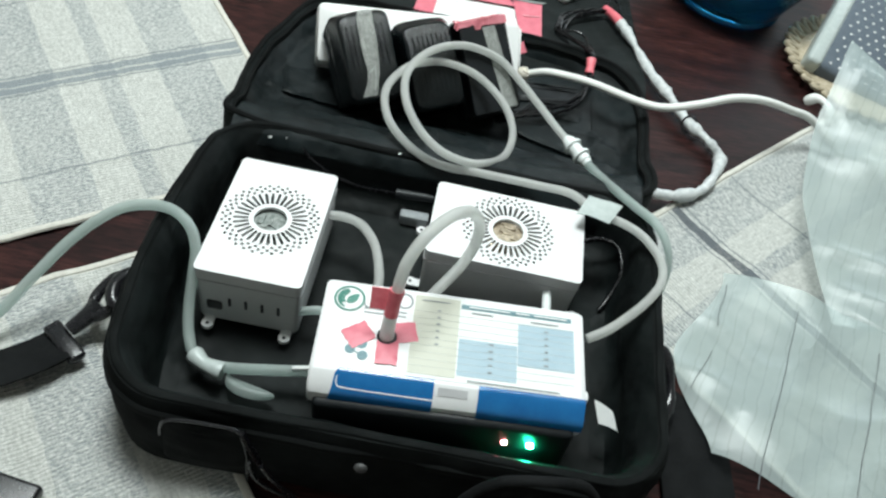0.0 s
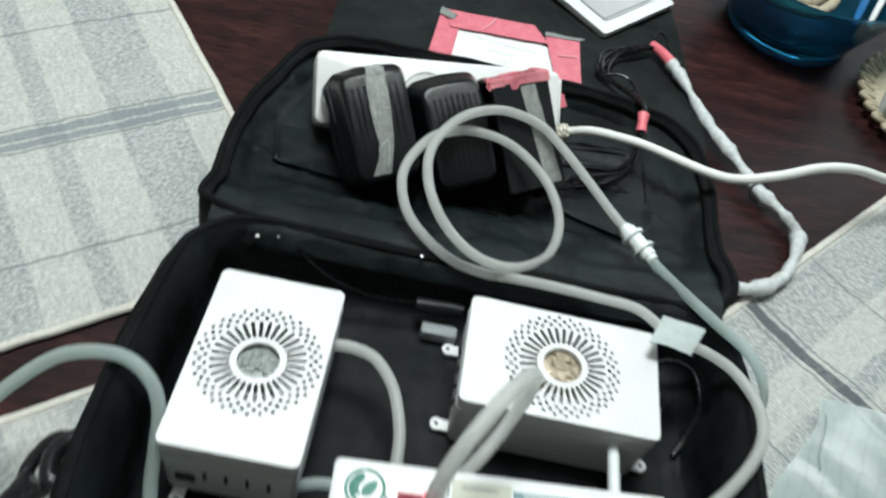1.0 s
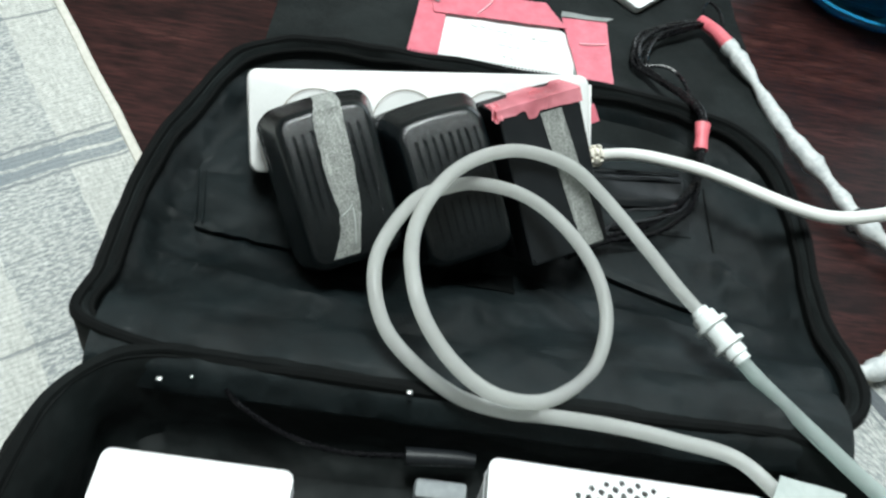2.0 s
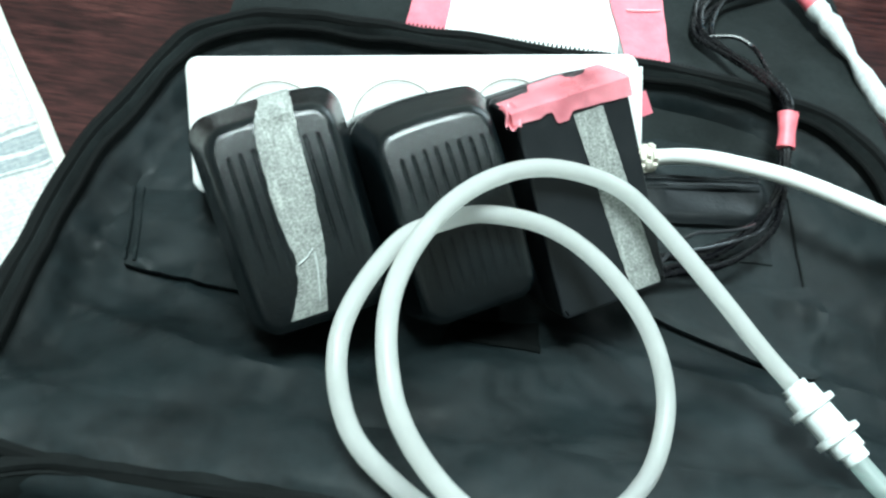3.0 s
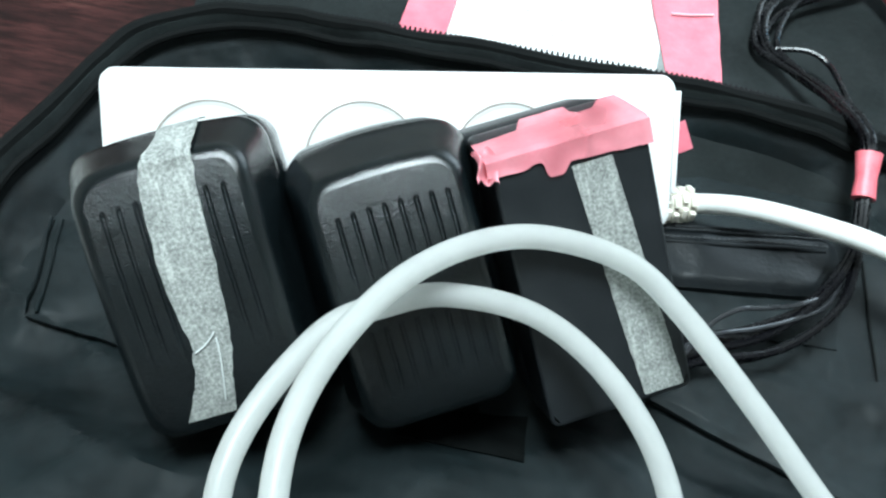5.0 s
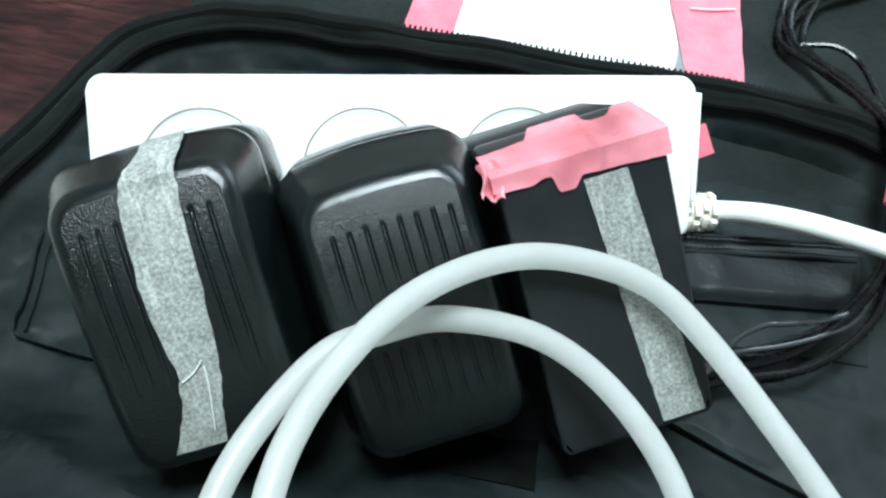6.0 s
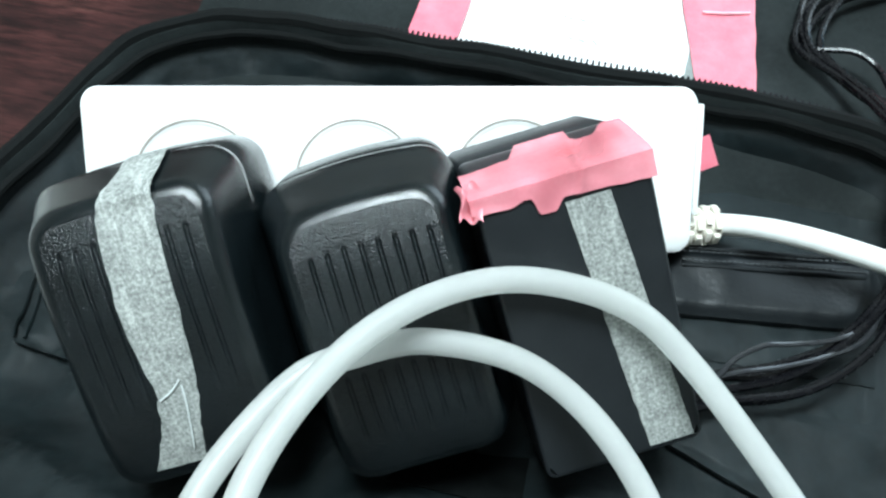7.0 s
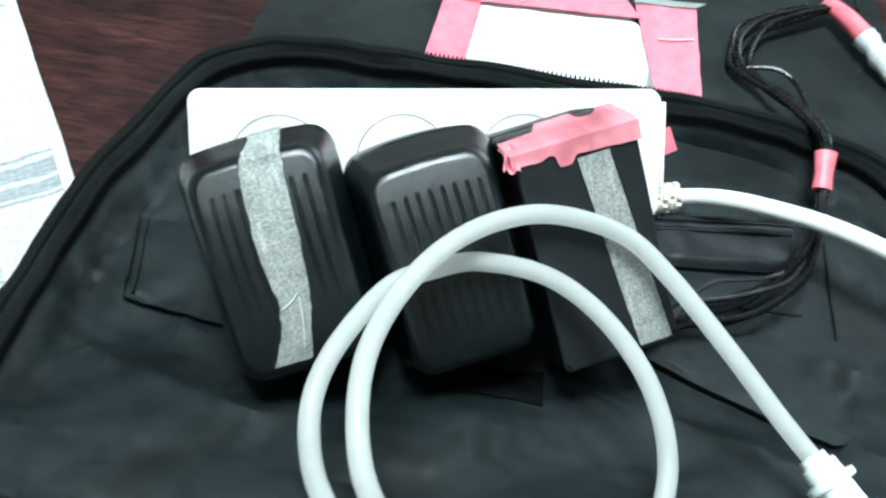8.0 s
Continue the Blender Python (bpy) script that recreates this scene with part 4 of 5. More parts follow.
# tape patches round the cap
def torn_patch(name, cx, cy, w, h, deg, z, material, parent, seed, label="", thick=0.0004):
    c, s = math.cos(radians(deg)), math.sin(radians(deg))
    n = 40
    pts = []
    for k in range(n):
        a = 2 * math.pi * k / n
        ca, sa = math.cos(a), math.sin(a)
        f = 1.0 / max(abs(ca), abs(sa))
        x, y = ca * f * w / 2, sa * f * h / 2
        j = 1 + 0.09 * noise.noise(Vector((math.cos(a) * 3, math.sin(a) * 3, seed))) + 0.05 * noise.noise(Vector((math.cos(a) * 12, math.sin(a) * 12, seed)))
        x, y = x * j, y * j
        pts.append((cx + x * c - y * s, cy + x * s + y * c))
    low = [Vector((x, y, z)) for x, y in pts]
    top = [Vector((x, y, z + thick)) for x, y in pts]
    mid = [Vector((cx + (x - cx) * 0.5, cy + (y - cy) * 0.5, z + thick + 0.0006)) for x, y in pts]
    return part(name, loft([low, top, mid], True, True), material, parent, label)


torn_patch("tape_patch", -0.0650, 0.0010, 0.0190, 0.0165, 38, DZ + 0.0003, PINK, dev, 1.0, "torn pink tape patch")
torn_patch("tape_patch", -0.0330, 0.0075, 0.0155, 0.0165, 14, DZ + 0.0003, PINK, dev, 2.0, "torn pink tape patch")
torn_patch("tape_patch", -0.0440, -0.0110, 0.0150, 0.0190, 2, DZ + 0.0008, PINK, dev, 3.0, "torn pink tape patch")
cap = part("cap", sweep([Vector(p) for p in ((-0.0455, 0.0020, DZ), (-0.0455, 0.0022, DZ + 0.008), (-0.0450, 0.0040, DZ + 0.016), (-0.0445, 0.0065, DZ + 0.024), (-0.0440, 0.009, DZ + 0.031))], lambda t: 0.0053 - 0.0010 * t, 20), NYLON_WHITE, dev, "translucent outlet cap")
part("cap_ring", sweep([Vector(p) for p in ring_of(-0.0455, 0.0020, 0.0060, 28, DZ + 0.0008)], 0.0011, 8, True), DARK_IN, dev)
band = part("red_band", sweep([Vector(p) for p in ((-0.0447, 0.0058, DZ + 0.021), (-0.0440, 0.0090, DZ + 0.031), (-0.0425, 0.0125, DZ + 0.040))], lambda t: 0.0050 + 0.0005 * math.sin(7 * t), 16), RED, dev, "red tape wrapped round the tube")
part("tape_tail", box(0.018, 0.0009, 0.016, 0.0003, 1, at=(-0.0505, 0.0070, DZ + 0.024), turn=Matrix.Rotation(radians(-28), 3, "X")), RED, band)

# paper tag on the instrument's side
TAG = [Vector(p) for p in ((0.411, 0.489, 0.068), (0.427, 0.486, 0.061), (0.433, 0.476, 0.052), (0.417, 0.476, 0.058))]
tag = part("paper_tag", sheet(lambda u, v: TAG[0].lerp(TAG[1], u).lerp(TAG[3].lerp(TAG[2], u), v) + Vector((0, 0, 0.0015 * math.sin(3 * u))), 8, 8, 0.0004), PAPER, dev, "small white paper tag", dev.matrix_basis.inverted())
part("side_plug", box(0.010, 0.008, 0.010, 0.002, 2, at=(0.0965, -0.010, 0.050)), WHITE_ABS, dev)

# ---- power strip with three adapters ----
U, W = Vector((0.9656, 0.2546, -0.0528)), Vector((-0.1594, 0.7400, 0.6535))
N = U.cross(W)
STRIP = Matrix(((U.x, W.x, N.x, 0.131), (U.y, W.y, N.y, 0.839), (U.z, W.z, N.z, 0.041), (0, 0, 0, 1)))
strip = thing("power_strip", "white three-way power strip propped on its edge", "power strip", STRIP)
SL, SW, ST = 0.2085, 0.0596, 0.034
part("housing", loft([rounded_rect(SL / 2 - 0.0005, SW / 2, SL / 2 + 0.0035 + g, SW / 2 + 0.0005 + g, 0.006, z, 6, 10) for g, z in ((-0.004, -ST), (-0.0005, -ST + 0.003), (0.0, -0.004), (-0.0006, -0.0012), (-0.0022, 0.0))], True, True), STRIP_WHITE, strip)
for k in range(3):
    cx, cy = 0.0345 + 0.0552 * k, 0.0275
    ring = part("socket", sweep([Vector(p) for p in ring_of(cx, cy, 0.0212, 56, 0.0002)], 0.0004, 8, True, 0.6), SOCKET_RIM, strip, "round socket rim")
    part("socket_well", loft([[Vector(p) for p in ring_of(cx, cy, r, 48, z)] for r, z in ((0.0203, 0.0006), (0.0196, 0.0003), (0.0190, 0.00025))], False, True), STRIP_WHITE, ring)
part("end_cap", box(0.0022, 0.040, 0.030, 0.0006, 2, at=(SL + 0.0038, 0.034, -0.031)), STRIP_WHITE, strip)
gpath = [Vector((SL + 0.0022, 0.0075, -0.012)), Vector((SL + 0.017, 0.0085, -0.012))]
g = [gpath[0].lerp(gpath[1], k / 40) for k in range(41)]
gland = part("cable_gland", sweep(g, 0.0056, 20), CREAM, strip, "ribbed cream cable gland")
for k in range(4):
    for q in range(6):
        a = math.pi / 3 * q + 0.26 * (k % 2)
        at = gpath[0].lerp(gpath[1], 0.16 + 0.235 * k) + Vector((0, math.cos(a) * 0.0050, math.sin(a) * 0.0050))
        part("rib", box(0.0024, 0.0048, 0.0024, 0.0005, 2, at=at, turn=Matrix.Rotation(a - math.pi / 2, 3, "X")), CREAM, gland)


class Shell:
    """The outline of a plug-in power supply: straight at the back, its upper side sloping in towards a bowed, slanting face."""

    def __init__(self, w, d, yb, yt_back, yt, zm, tilt, dome, r, pr, xo=0.0, side=0.0018, bow=0.0):
        self.w, self.d, self.yb, self.yt_back, self.yt, self.zm = w, d, yb, yt_back, yt, zm
        self.tilt, self.dome, self.r, self.pr, self.xo, self.side, self.bow = tilt, dome, r, pr, xo, side, bow

    def face(self, y):
        mid, half = (self.yb + self.yt) / 2, (self.yt - self.yb) / 2
        return self.d + self.tilt * y - self.dome * abs((y - mid) / half) ** 3

    def top(self, y):
        """Height of the sloping upper side's skin at that y, between the face's edge and the back."""
        k = (self.yt_back - y) / (self.yt_back - self.yt)
        return self.zm + (self.face(self.yt) - self.r * 0.6 - self.zm) * k

    def ring(self, z, inset):
        f = min(1.0, max(0.0, (z - self.zm) / (self.d - self.zm)))
        yt = self.yt_back + (self.yt - self.yt_back) * f
        pts = rounded_rect(self.xo, (yt + self.yb) / 2, self.w / 2 - self.side * f - inset, (yt - self.yb) / 2 - inset, max(0.0012, self.pr - inset * 0.7), z, 8, 10)
        return [self.bowed(p.x, p.y, p.z + f * (self.face(p.y) - self.d)) for p in pts]

    def bowed(self, x, y, z):
        """The upper edge is bowed: lower at both ends."""
        k = step(0.0, 1.0, (y - self.yb) / (self.yt_back - self.yb))
        return Vector((x, y - self.bow * k * ((x - self.xo) * 2 / self.w) ** 2, z))

    def case(self):
        loops = [self.ring(0.0, 0.004), self.ring(0.002, 0.0006), self.ring(0.006, 0.0), self.ring(self.zm - 0.0042, 0.0), self.ring(self.zm - 0.0036, 0.0007), self.ring(self.zm - 0.0030, 0.0)]
        loops += [self.ring(self.zm + (self.d - self.r - self.zm) * k / 4, 0.0) for k in range(5)]
        for k in range(1, 8):
            a = math.pi / 2 * k / 7
            loops.append(self.ring(self.d - self.r + self.r * math.sin(a), self.r * (1 - math.cos(a))))
        return loft(loops, True, False)

    def panel(self, grooves, nu, nv):
        """The face itself, with the cooling grooves sunk into it."""
        hw, lo, hi = self.w / 2 - self.side - self.r + 0.0003, self.yb + self.r - 0.0003, self.yt - self.r + 0.0003
        pr = max(0.0012, self.pr - self.r * 0.7)

        def fn(u, v):
            y = lo + (hi - lo) * v
            e = max(0.0, pr - min(y - lo, hi - y))
            half = hw - pr + math.sqrt(max(0.0, pr * pr - e * e))
            x = (2 * u - 1) * half
            sunk = 0.0
            for gx, y0, y1 in grooves:
                if y0 < y < y1:
                    sunk = max(sunk, (0.0009 if y1 > 0 else 0.0005) * step(0.0008, 0.0003, abs(x - gx)) * step(0, 0.022 if y1 > 0 else 0.008, y - y0) * step(0, 0.0012, y1 - y))
            rim = min(u, 1 - u, v, 1 - v)
            return self.bowed(self.xo + x, y, self.face(y) - sunk - (0.00015 if rim < 0.001 else 0.0))

        return sheet(fn, nu, nv)


def adapter(a, b, deg, shell, material, label, grooves, fine=True):
    """A plug-in power supply, its back against the socket. Local z points out of the strip."""
    ob = thing("power_adapter", label, "power adapter", STRIP @ pose(a, b, 0.0012, 0, 0, deg), "adapters on the power strip")
    part("case", shell.case(), BLACK_CASE if fine else material, ob, angle=55)
    part("front_panel", shell.panel(grooves, 200 if fine else 20, 130 if fine else 20), material, ob, angle=80)
    return ob


SHELL1 = Shell(0.0606, 0.0755, -0.0440, 0.0455, 0.0385, 0.050, 0.05, 0.006, 0.0034, 0.0082, 0.0010, 0.0060, bow=0.0026)
SHELL2 = Shell(0.0595, 0.0715, -0.0430, 0.0480, 0.0395, 0.046, 0.03, 0.006, 0.0034, 0.0088, -0.0015, 0.0058, bow=0.0030)
SHELL3 = Shell(0.0490, 0.0705, -0.0420, 0.0535, 0.0470, 0.049, 0.11, 0.0, 0.0012, 0.0030, -0.0022, 0.0006)
GROOVES1 = [(x, -0.024, 0.028) for x in (-0.0167, -0.0122, -0.0074, 0.0120, 0.0168)]
GROOVES2 = [(-0.0156 + 0.00475 * k, -0.002, 0.028) for k in range(8)] + [(-0.0156 + 0.00475 * k, -0.032, -0.0075) for k in range(8)]
ad1 = adapter(0.0372, -0.0045, 14.5, SHELL1, BLACK_ABS, "black grained plug adapter with a strip of crepe tape", GROOVES1)
ad2 = adapter(0.1028, -0.0065, 15.5, SHELL2, BLACK_ABS, "black grained plug adapter with grooved face", GROOVES2)
ad3 = adapter(0.1605, -0.0065, 16.0, SHELL3, BLACK_SMOOTH, "smooth black plug adapter with pink and crepe tape", [], False)


def tape_on(shell, name, rows, parent, label, seed, over=(), ragged=0.0006):
    """Crepe tape pressed on a face: rows of y, left and right edge; over: rows of y, height, left and right on the upper side first."""
    full = [(y, z, l, r) for y, z, l, r in over] + [(y, shell.face(y) + 0.0004, l, r) for y, l, r in rows]
    left = smooth_path([(l, y, z) for y, z, l, r in full], 8)
    right = smooth_path([(r, y, z) for y, z, l, r in full], 8)
    n = len(left) - 1

    def fn(u, v):
        f = u * n
        k = min(n - 1, int(f))
        a, b = left[k].lerp(left[k + 1], f - k), right[k].lerp(right[k + 1], f - k)
        p = a.lerp(b, v)
        edge = ragged * noise.noise(Vector((u * 26, 3.0 * round(v), seed))) * (2 * v - 1)
        pleat = 0.00022 * noise.noise(Vector((v * 9 + u * 2, u * 3, seed + 4)))
        return p + Vector((edge, 0, pleat))

    return part(name, sheet(fn, 90, 14, 0.0003), TAPE, parent, label)


strip1 = tape_on(SHELL1, "crepe_strip", [(0.0335, -0.0038, 0.0114), (0.0270, -0.0046, 0.0108), (0.0132, -0.0052, 0.0103), (0.0047, -0.0055, 0.0098), (-0.0100, -0.0042, 0.0084), (-0.0165, -0.0036, 0.0074), (-0.0190, -0.0046, 0.0069), (-0.0265, -0.0062, 0.0050), (-0.0330, -0.0092, 0.0034), (-0.0390, -0.0124, 0.0018)],
        ad1, "crumpled greyish crepe tape", 11.0, [(0.0459, 0.034, 0.0015, 0.0135), (0.0460, 0.0490, 0.0010, 0.0132), (0.0430, 0.0596, 0.0002, 0.0128), (0.0397, 0.0702, -0.0014, 0.0122), (0.0376, 0.0731, -0.0026, 0.0118)])
part("fold", sweep(smooth_path([(-0.0032, -0.0176, SHELL1.face(-0.0176) + 0.0008), (0.0001, -0.0161, SHELL1.face(-0.0161) + 0.0008), (0.0026, -0.0141, SHELL1.face(-0.0141) + 0.0008), (0.0036, -0.0130, SHELL1.face(-0.0130) + 0.0008)], 4), 0.00025, 6), RULE, strip1, "pale creased fold in the tape")
part("fold", sweep(smooth_path([(0.0037, -0.0147, SHELL1.face(-0.0147) + 0.0008), (0.0032, -0.0203, SHELL1.face(-0.0203) + 0.0008), (0.0015, -0.0290, SHELL1.face(-0.0290) + 0.0008), (0.0003, -0.0342, SHELL1.face(-0.0342) + 0.0008)], 4), 0.00025, 6), RULE, strip1, "pale creased fold in the tape")
tape_on(SHELL3, "crepe_strip", [(0.0395, -0.0028, 0.0098), (0.0200, -0.0008, 0.0120), (0.0000, 0.0012, 0.0143), (-0.0200, 0.0033, 0.0166), (-0.0380, 0.0054, 0.0188), (-0.0398, 0.0056, 0.0191)], ad3, "greyish crepe tape", 12.0, ragged=0.0003)


def pink_wrap(x0, x1, rear):
    """Thin tape drawn over the slope of the upper side and down on the face, with an uneven lower edge; rear: a second piece reaching back."""
    s = SHELL3

    def fn(u, v):
        x = x0 + (x1 - x0) * u
        crease = 0.00022 * noise.noise(Vector((x * 200, v * 3, 3)))
        pucker = 0.0008 * step(0.0026, 0.0, abs(x - 0.0015 - 0.004 * (1 - v)))
        if rear:
            y = s.yt_back + 0.0006 + (s.yt + 0.002 - s.yt_back) * v
            return Vector((x - 0.007 * v * (1 - u), y + 0.0004 + crease, s.top(y) + 0.0006))
        low = 0.0428 - 0.0032 * u - 0.0034 * step(0.325, 0.350, u) * step(0.50, 0.43, u) + 0.0012 * step(0.20, 0.30, u) * step(0.36, 0.33, u) + 0.0004 * noise.noise(Vector((u * 9, 0, 7)))
        high = s.yt + (s.yt_back - s.yt) * (0.62 + 0.10 * step(0.0, 0.4, u) + 0.26 * step(0.78, 0.90, u))
        if v < 0.45:
            y = high + (s.yt + 0.0004 - high) * (v / 0.45)
            return Vector((x, y + 0.0008 + crease + pucker, s.top(y) + 0.0009))
        y = s.yt + 0.0004 + (low - s.yt - 0.0004) * ((v - 0.45) / 0.55)
        return Vector((x, y, s.face(y) + 0.0008 + crease + pucker))

    return sheet(fn, 90, 34, 0.0002)


wrap = part("pink_wrap", pink_wrap(-0.0275, 0.0228, False), THIN_PINK, ad3, "crumpled pink tape wrapped over the end")
part("rear_tape", pink_wrap(-0.0085, 0.0065, True), THIN_PINK, wrap)


def torn_fn(u, v):
    """A crumpled tongue of the tape hanging past the case's edge."""
    x = -0.0300 + 0.0060 * u + 0.0010 * math.sin(5 * v)
    y = 0.0505 - 0.0078 * v - 0.0020 * u * v + 0.0010 * math.sin(9 * u)
    return Vector((x, y, SHELL3.face(0.040) - 0.0035 + 0.0050 * v + 0.0018 * math.sin(6 * u + 2 * v)))


part("torn_end", sheet(torn_fn, 14, 14, 0.0002), THIN_PINK, wrap)
part("pink_strip", box(0.009, 0.012, 0.0005, at=(SL + 0.0085, 0.0355, -0.010), turn=Matrix.Rotation(0.35, 3, "Z")), PINK, strip, "end of pink tape at the strip's side")

# ---- tubing ----


def tube(name, pts, radius, material, label, category="tube", sub=8, seg=14):
    return solo(name, sweep(smooth_path(pts, sub), radius, seg), material, label, category)


LOOP = [(0.4019, 0.5337, 0.0782), (0.4179, 0.5428, 0.0842), (0.4400, 0.5648, 0.0882), (0.4570, 0.5909, 0.0881), (0.4601, 0.6161, 0.0869), (0.4472, 0.6405, 0.0866), (0.4284, 0.6532, 0.0861), (0.4066, 0.6610, 0.0845),
        (0.3857, 0.6821, 0.0796), (0.3597, 0.6900, 0.0738), (0.3315, 0.6953, 0.0692), (0.2992, 0.6962, 0.0685), (0.2798, 0.6960, 0.0677), (0.2565, 0.6993, 0.0694), (0.2339, 0.7099, 0.0753), (0.2169, 0.7227, 0.0846),
        (0.2087, 0.7440, 0.0912), (0.2107, 0.7668, 0.0925), (0.2233, 0.7948, 0.0915), (0.2379, 0.8062, 0.0910), (0.2550, 0.8141, 0.0894), (0.2808, 0.8156, 0.0841), (0.3039, 0.8047, 0.0782), (0.3228, 0.7837, 0.0718),
        (0.3312, 0.7579, 0.0647), (0.3249, 0.7297, 0.0622), (0.3054, 0.7076, 0.0693), (0.2865, 0.6975, 0.0773), (0.2663, 0.6972, 0.0845), (0.2462, 0.7080, 0.0928), (0.2307, 0.7252, 0.1038), (0.2241, 0.7524, 0.1073),
        (0.2273, 0.7780, 0.1068), (0.2396, 0.8043, 0.1053), (0.2574, 0.8225, 0.1036), (0.2789, 0.8328, 0.0999), (0.3058, 0.8349, 0.0913), (0.3262, 0.8260, 0.0815), (0.3520, 0.8042, 0.0712), (0.3722, 0.7834, 0.0646),
        (0.3860, 0.7693, 0.0617)]
coil = thing("silicone_tube", "milky silicone tube coiled in a double loop over the adapters", "tube")
part("hose", sweep(smooth_path(LOOP, 7), 0.0036, 16), TUBE, coil)
conn_path = [Vector((0.383, 0.772, 0.0625)), Vector((0.405, 0.745, 0.0615))]
cp = [conn_path[0].lerp(conn_path[1], k / 60) for k in range(61)]


def barb(t):
    for a, b, r in ((0.0, 0.10, 0.0052), (0.10, 0.26, 0.0068), (0.26, 0.34, 0.0095), (0.34, 0.64, 0.0066), (0.64, 0.72, 0.0092), (0.72, 0.90, 0.0062), (0.90, 1.01, 0.0050)):
        if t < b:
            return r
    return 0.005


part("connector", sweep(cp, barb, 18), NYLON_WHITE, coil, "white flanged hose connector")
part("clear_hose", sweep(smooth_path([(0.401, 0.750, 0.061), (0.415, 0.728, 0.065), (0.441, 0.686, 0.078), (0.458, 0.660, 0.086), (0.470, 0.642, 0.078), (0.476, 0.632, 0.060), (0.478, 0.628, 0.030), (0.480, 0.624, 0.012)], 8), lambda t: 0.0040 - 0.0016 * step(0.35, 0.8, t), 14), TUBE_CLEAR, coil, "thinner clear hose")


def clip_fn(u, v):
    a, b, c, d = Vector((0.388, 0.650, 0.0895)), Vector((0.416, 0.646, 0.0890)), Vector((0.427, 0.667, 0.0925)), Vector((0.398, 0.672, 0.0920))
    return a.lerp(b, u).lerp(d.lerp(c, u), v) + Vector((0, 0, 0.0022 * math.sin(math.pi * u) * (1 - v) + 0.0004 * math.sin(7 * u + 3 * v)))


part("tape_flag", sheet(clip_fn, 10, 8, 0.0006), CLEAR_TAPE, coil, "folded flag of frosted tape")

tube("silicone_tube", [(0.2562, 0.4988, 0.132), (0.2570, 0.500, 0.147), (0.259, 0.504, 0.160), (0.265, 0.514, 0.171), (0.274, 0.529, 0.174), (0.284, 0.546, 0.169), (0.295, 0.565, 0.155), (0.303, 0.579, 0.135), (0.307, 0.586, 0.115), (0.307, 0.586, 0.099), (0.302, 0.578, 0.087), (0.294, 0.564, 0.083), (0.285, 0.550, 0.080), (0.277, 0.540, 0.072), (0.273, 0.534, 0.064)], 0.0042, TUBE,
     "milky silicone tube arching up from the instrument's cap")
tube("silicone_tube", [(0.188, 0.620, 0.060), (0.200, 0.620, 0.061), (0.216, 0.614, 0.062), (0.230, 0.596, 0.062), (0.238, 0.572, 0.060), (0.240, 0.555, 0.058), (0.240, 0.538, 0.055)], 0.0038, TUBE, "short milky tube joining a box to the instrument")
tube("silicone_tube", [(0.184, 0.529, 0.046), (0.198, 0.533, 0.047), (0.216, 0.533, 0.048)], 0.0034, TUBE_CLEAR, "short clear tube between box and instrument")
tube("silicone_tube", [(0.374, 0.592, 0.056), (0.374, 0.575, 0.057), (0.374, 0.556, 0.057), (0.374, 0.535, 0.055)], 0.0038, NYLON_WHITE, "short white tube stub behind the instrument")
left = thing("silicone_tube", "greenish clear tube running out over the bag's side", "tube")
part("hose", sweep(smooth_path([(-0.060, 0.455, 0.010), (-0.029, 0.489, 0.030), (-0.010, 0.511, 0.050), (0.012, 0.539, 0.070), (0.035, 0.560, 0.083), (0.055, 0.566, 0.090), (0.077, 0.566, 0.092), (0.094, 0.557, 0.088), (0.102, 0.545, 0.078), (0.1045, 0.528, 0.066),
                         (0.106, 0.512, 0.052), (0.111, 0.494, 0.042), (0.121, 0.479, 0.037), (0.140, 0.475, 0.036), (0.177, 0.478, 0.040), (0.214, 0.483, 0.044)], 8), 0.0041, 14), TUBE_CLEAR, left)
part("tape_wrap", sweep(smooth_path([(0.118, 0.482, 0.0355), (0.128, 0.475, 0.036), (0.143, 0.471, 0.036)], 6), lambda t: 0.0062 + 0.0008 * math.sin(9 * t), 14), CLEAR_TAPE, left, "frosted tape wrapped round the joint")


def tail_fn(u, v):
    half = 0.0052 * math.sin(math.pi * min(1.0, 0.18 + 0.82 * u)) ** 0.6 + 0.0006
    x, y = 0.146 + 0.037 * u, 0.470 - 0.011 * math.sqrt(u) + 0.004 * u * u + (v - 0.5) * 2 * half
    return Vector((x, y, 0.031 + 0.003 * math.sin(v * 3.1) - 0.002 * u))


part("tape_tail", sheet(tail_fn, 14, 6, 0.0008), TUBE_CLEAR, left, "loose end of frosted tape")
part("silver_ferrule", sweep([Vector((0.192, 0.479, 0.0465)), Vector((0.214, 0.483, 0.0485))], 0.0016, 10), PAPER, left)

# ---- cables ----
mains = thing("mains_cable", "thick white mains cable leaving the power strip", "cable")
start = STRIP @ gpath[1]
part("sheath", sweep(smooth_path([tuple(STRIP @ gpath[0]), tuple(start), (0.364, 0.9035, 0.038), (0.390, 0.897, 0.043), (0.414, 0.888, 0.047), (0.461, 0.864, 0.054), (0.488, 0.859, 0.058), (0.520, 0.863, 0.068), (0.554, 0.875, 0.075), (0.589, 0.889, 0.070), (0.629, 0.904, 0.055), (0.664, 0.914, 0.040), (0.71, 0.895, 0.012)], 9), 0.0042, 14), CABLE_WHITE, mains)
part("cable_end", sweep(smooth_path([(0.668, 0.962, 0.030), (0.676, 0.958, 0.040), (0.687, 0.944, 0.040), (0.690, 0.926, 0.030)], 6), lambda t: 0.0050 + 0.0012 * math.sin(9 * t), 10), CABLE_WHITE, mains, "white moulded cable end")

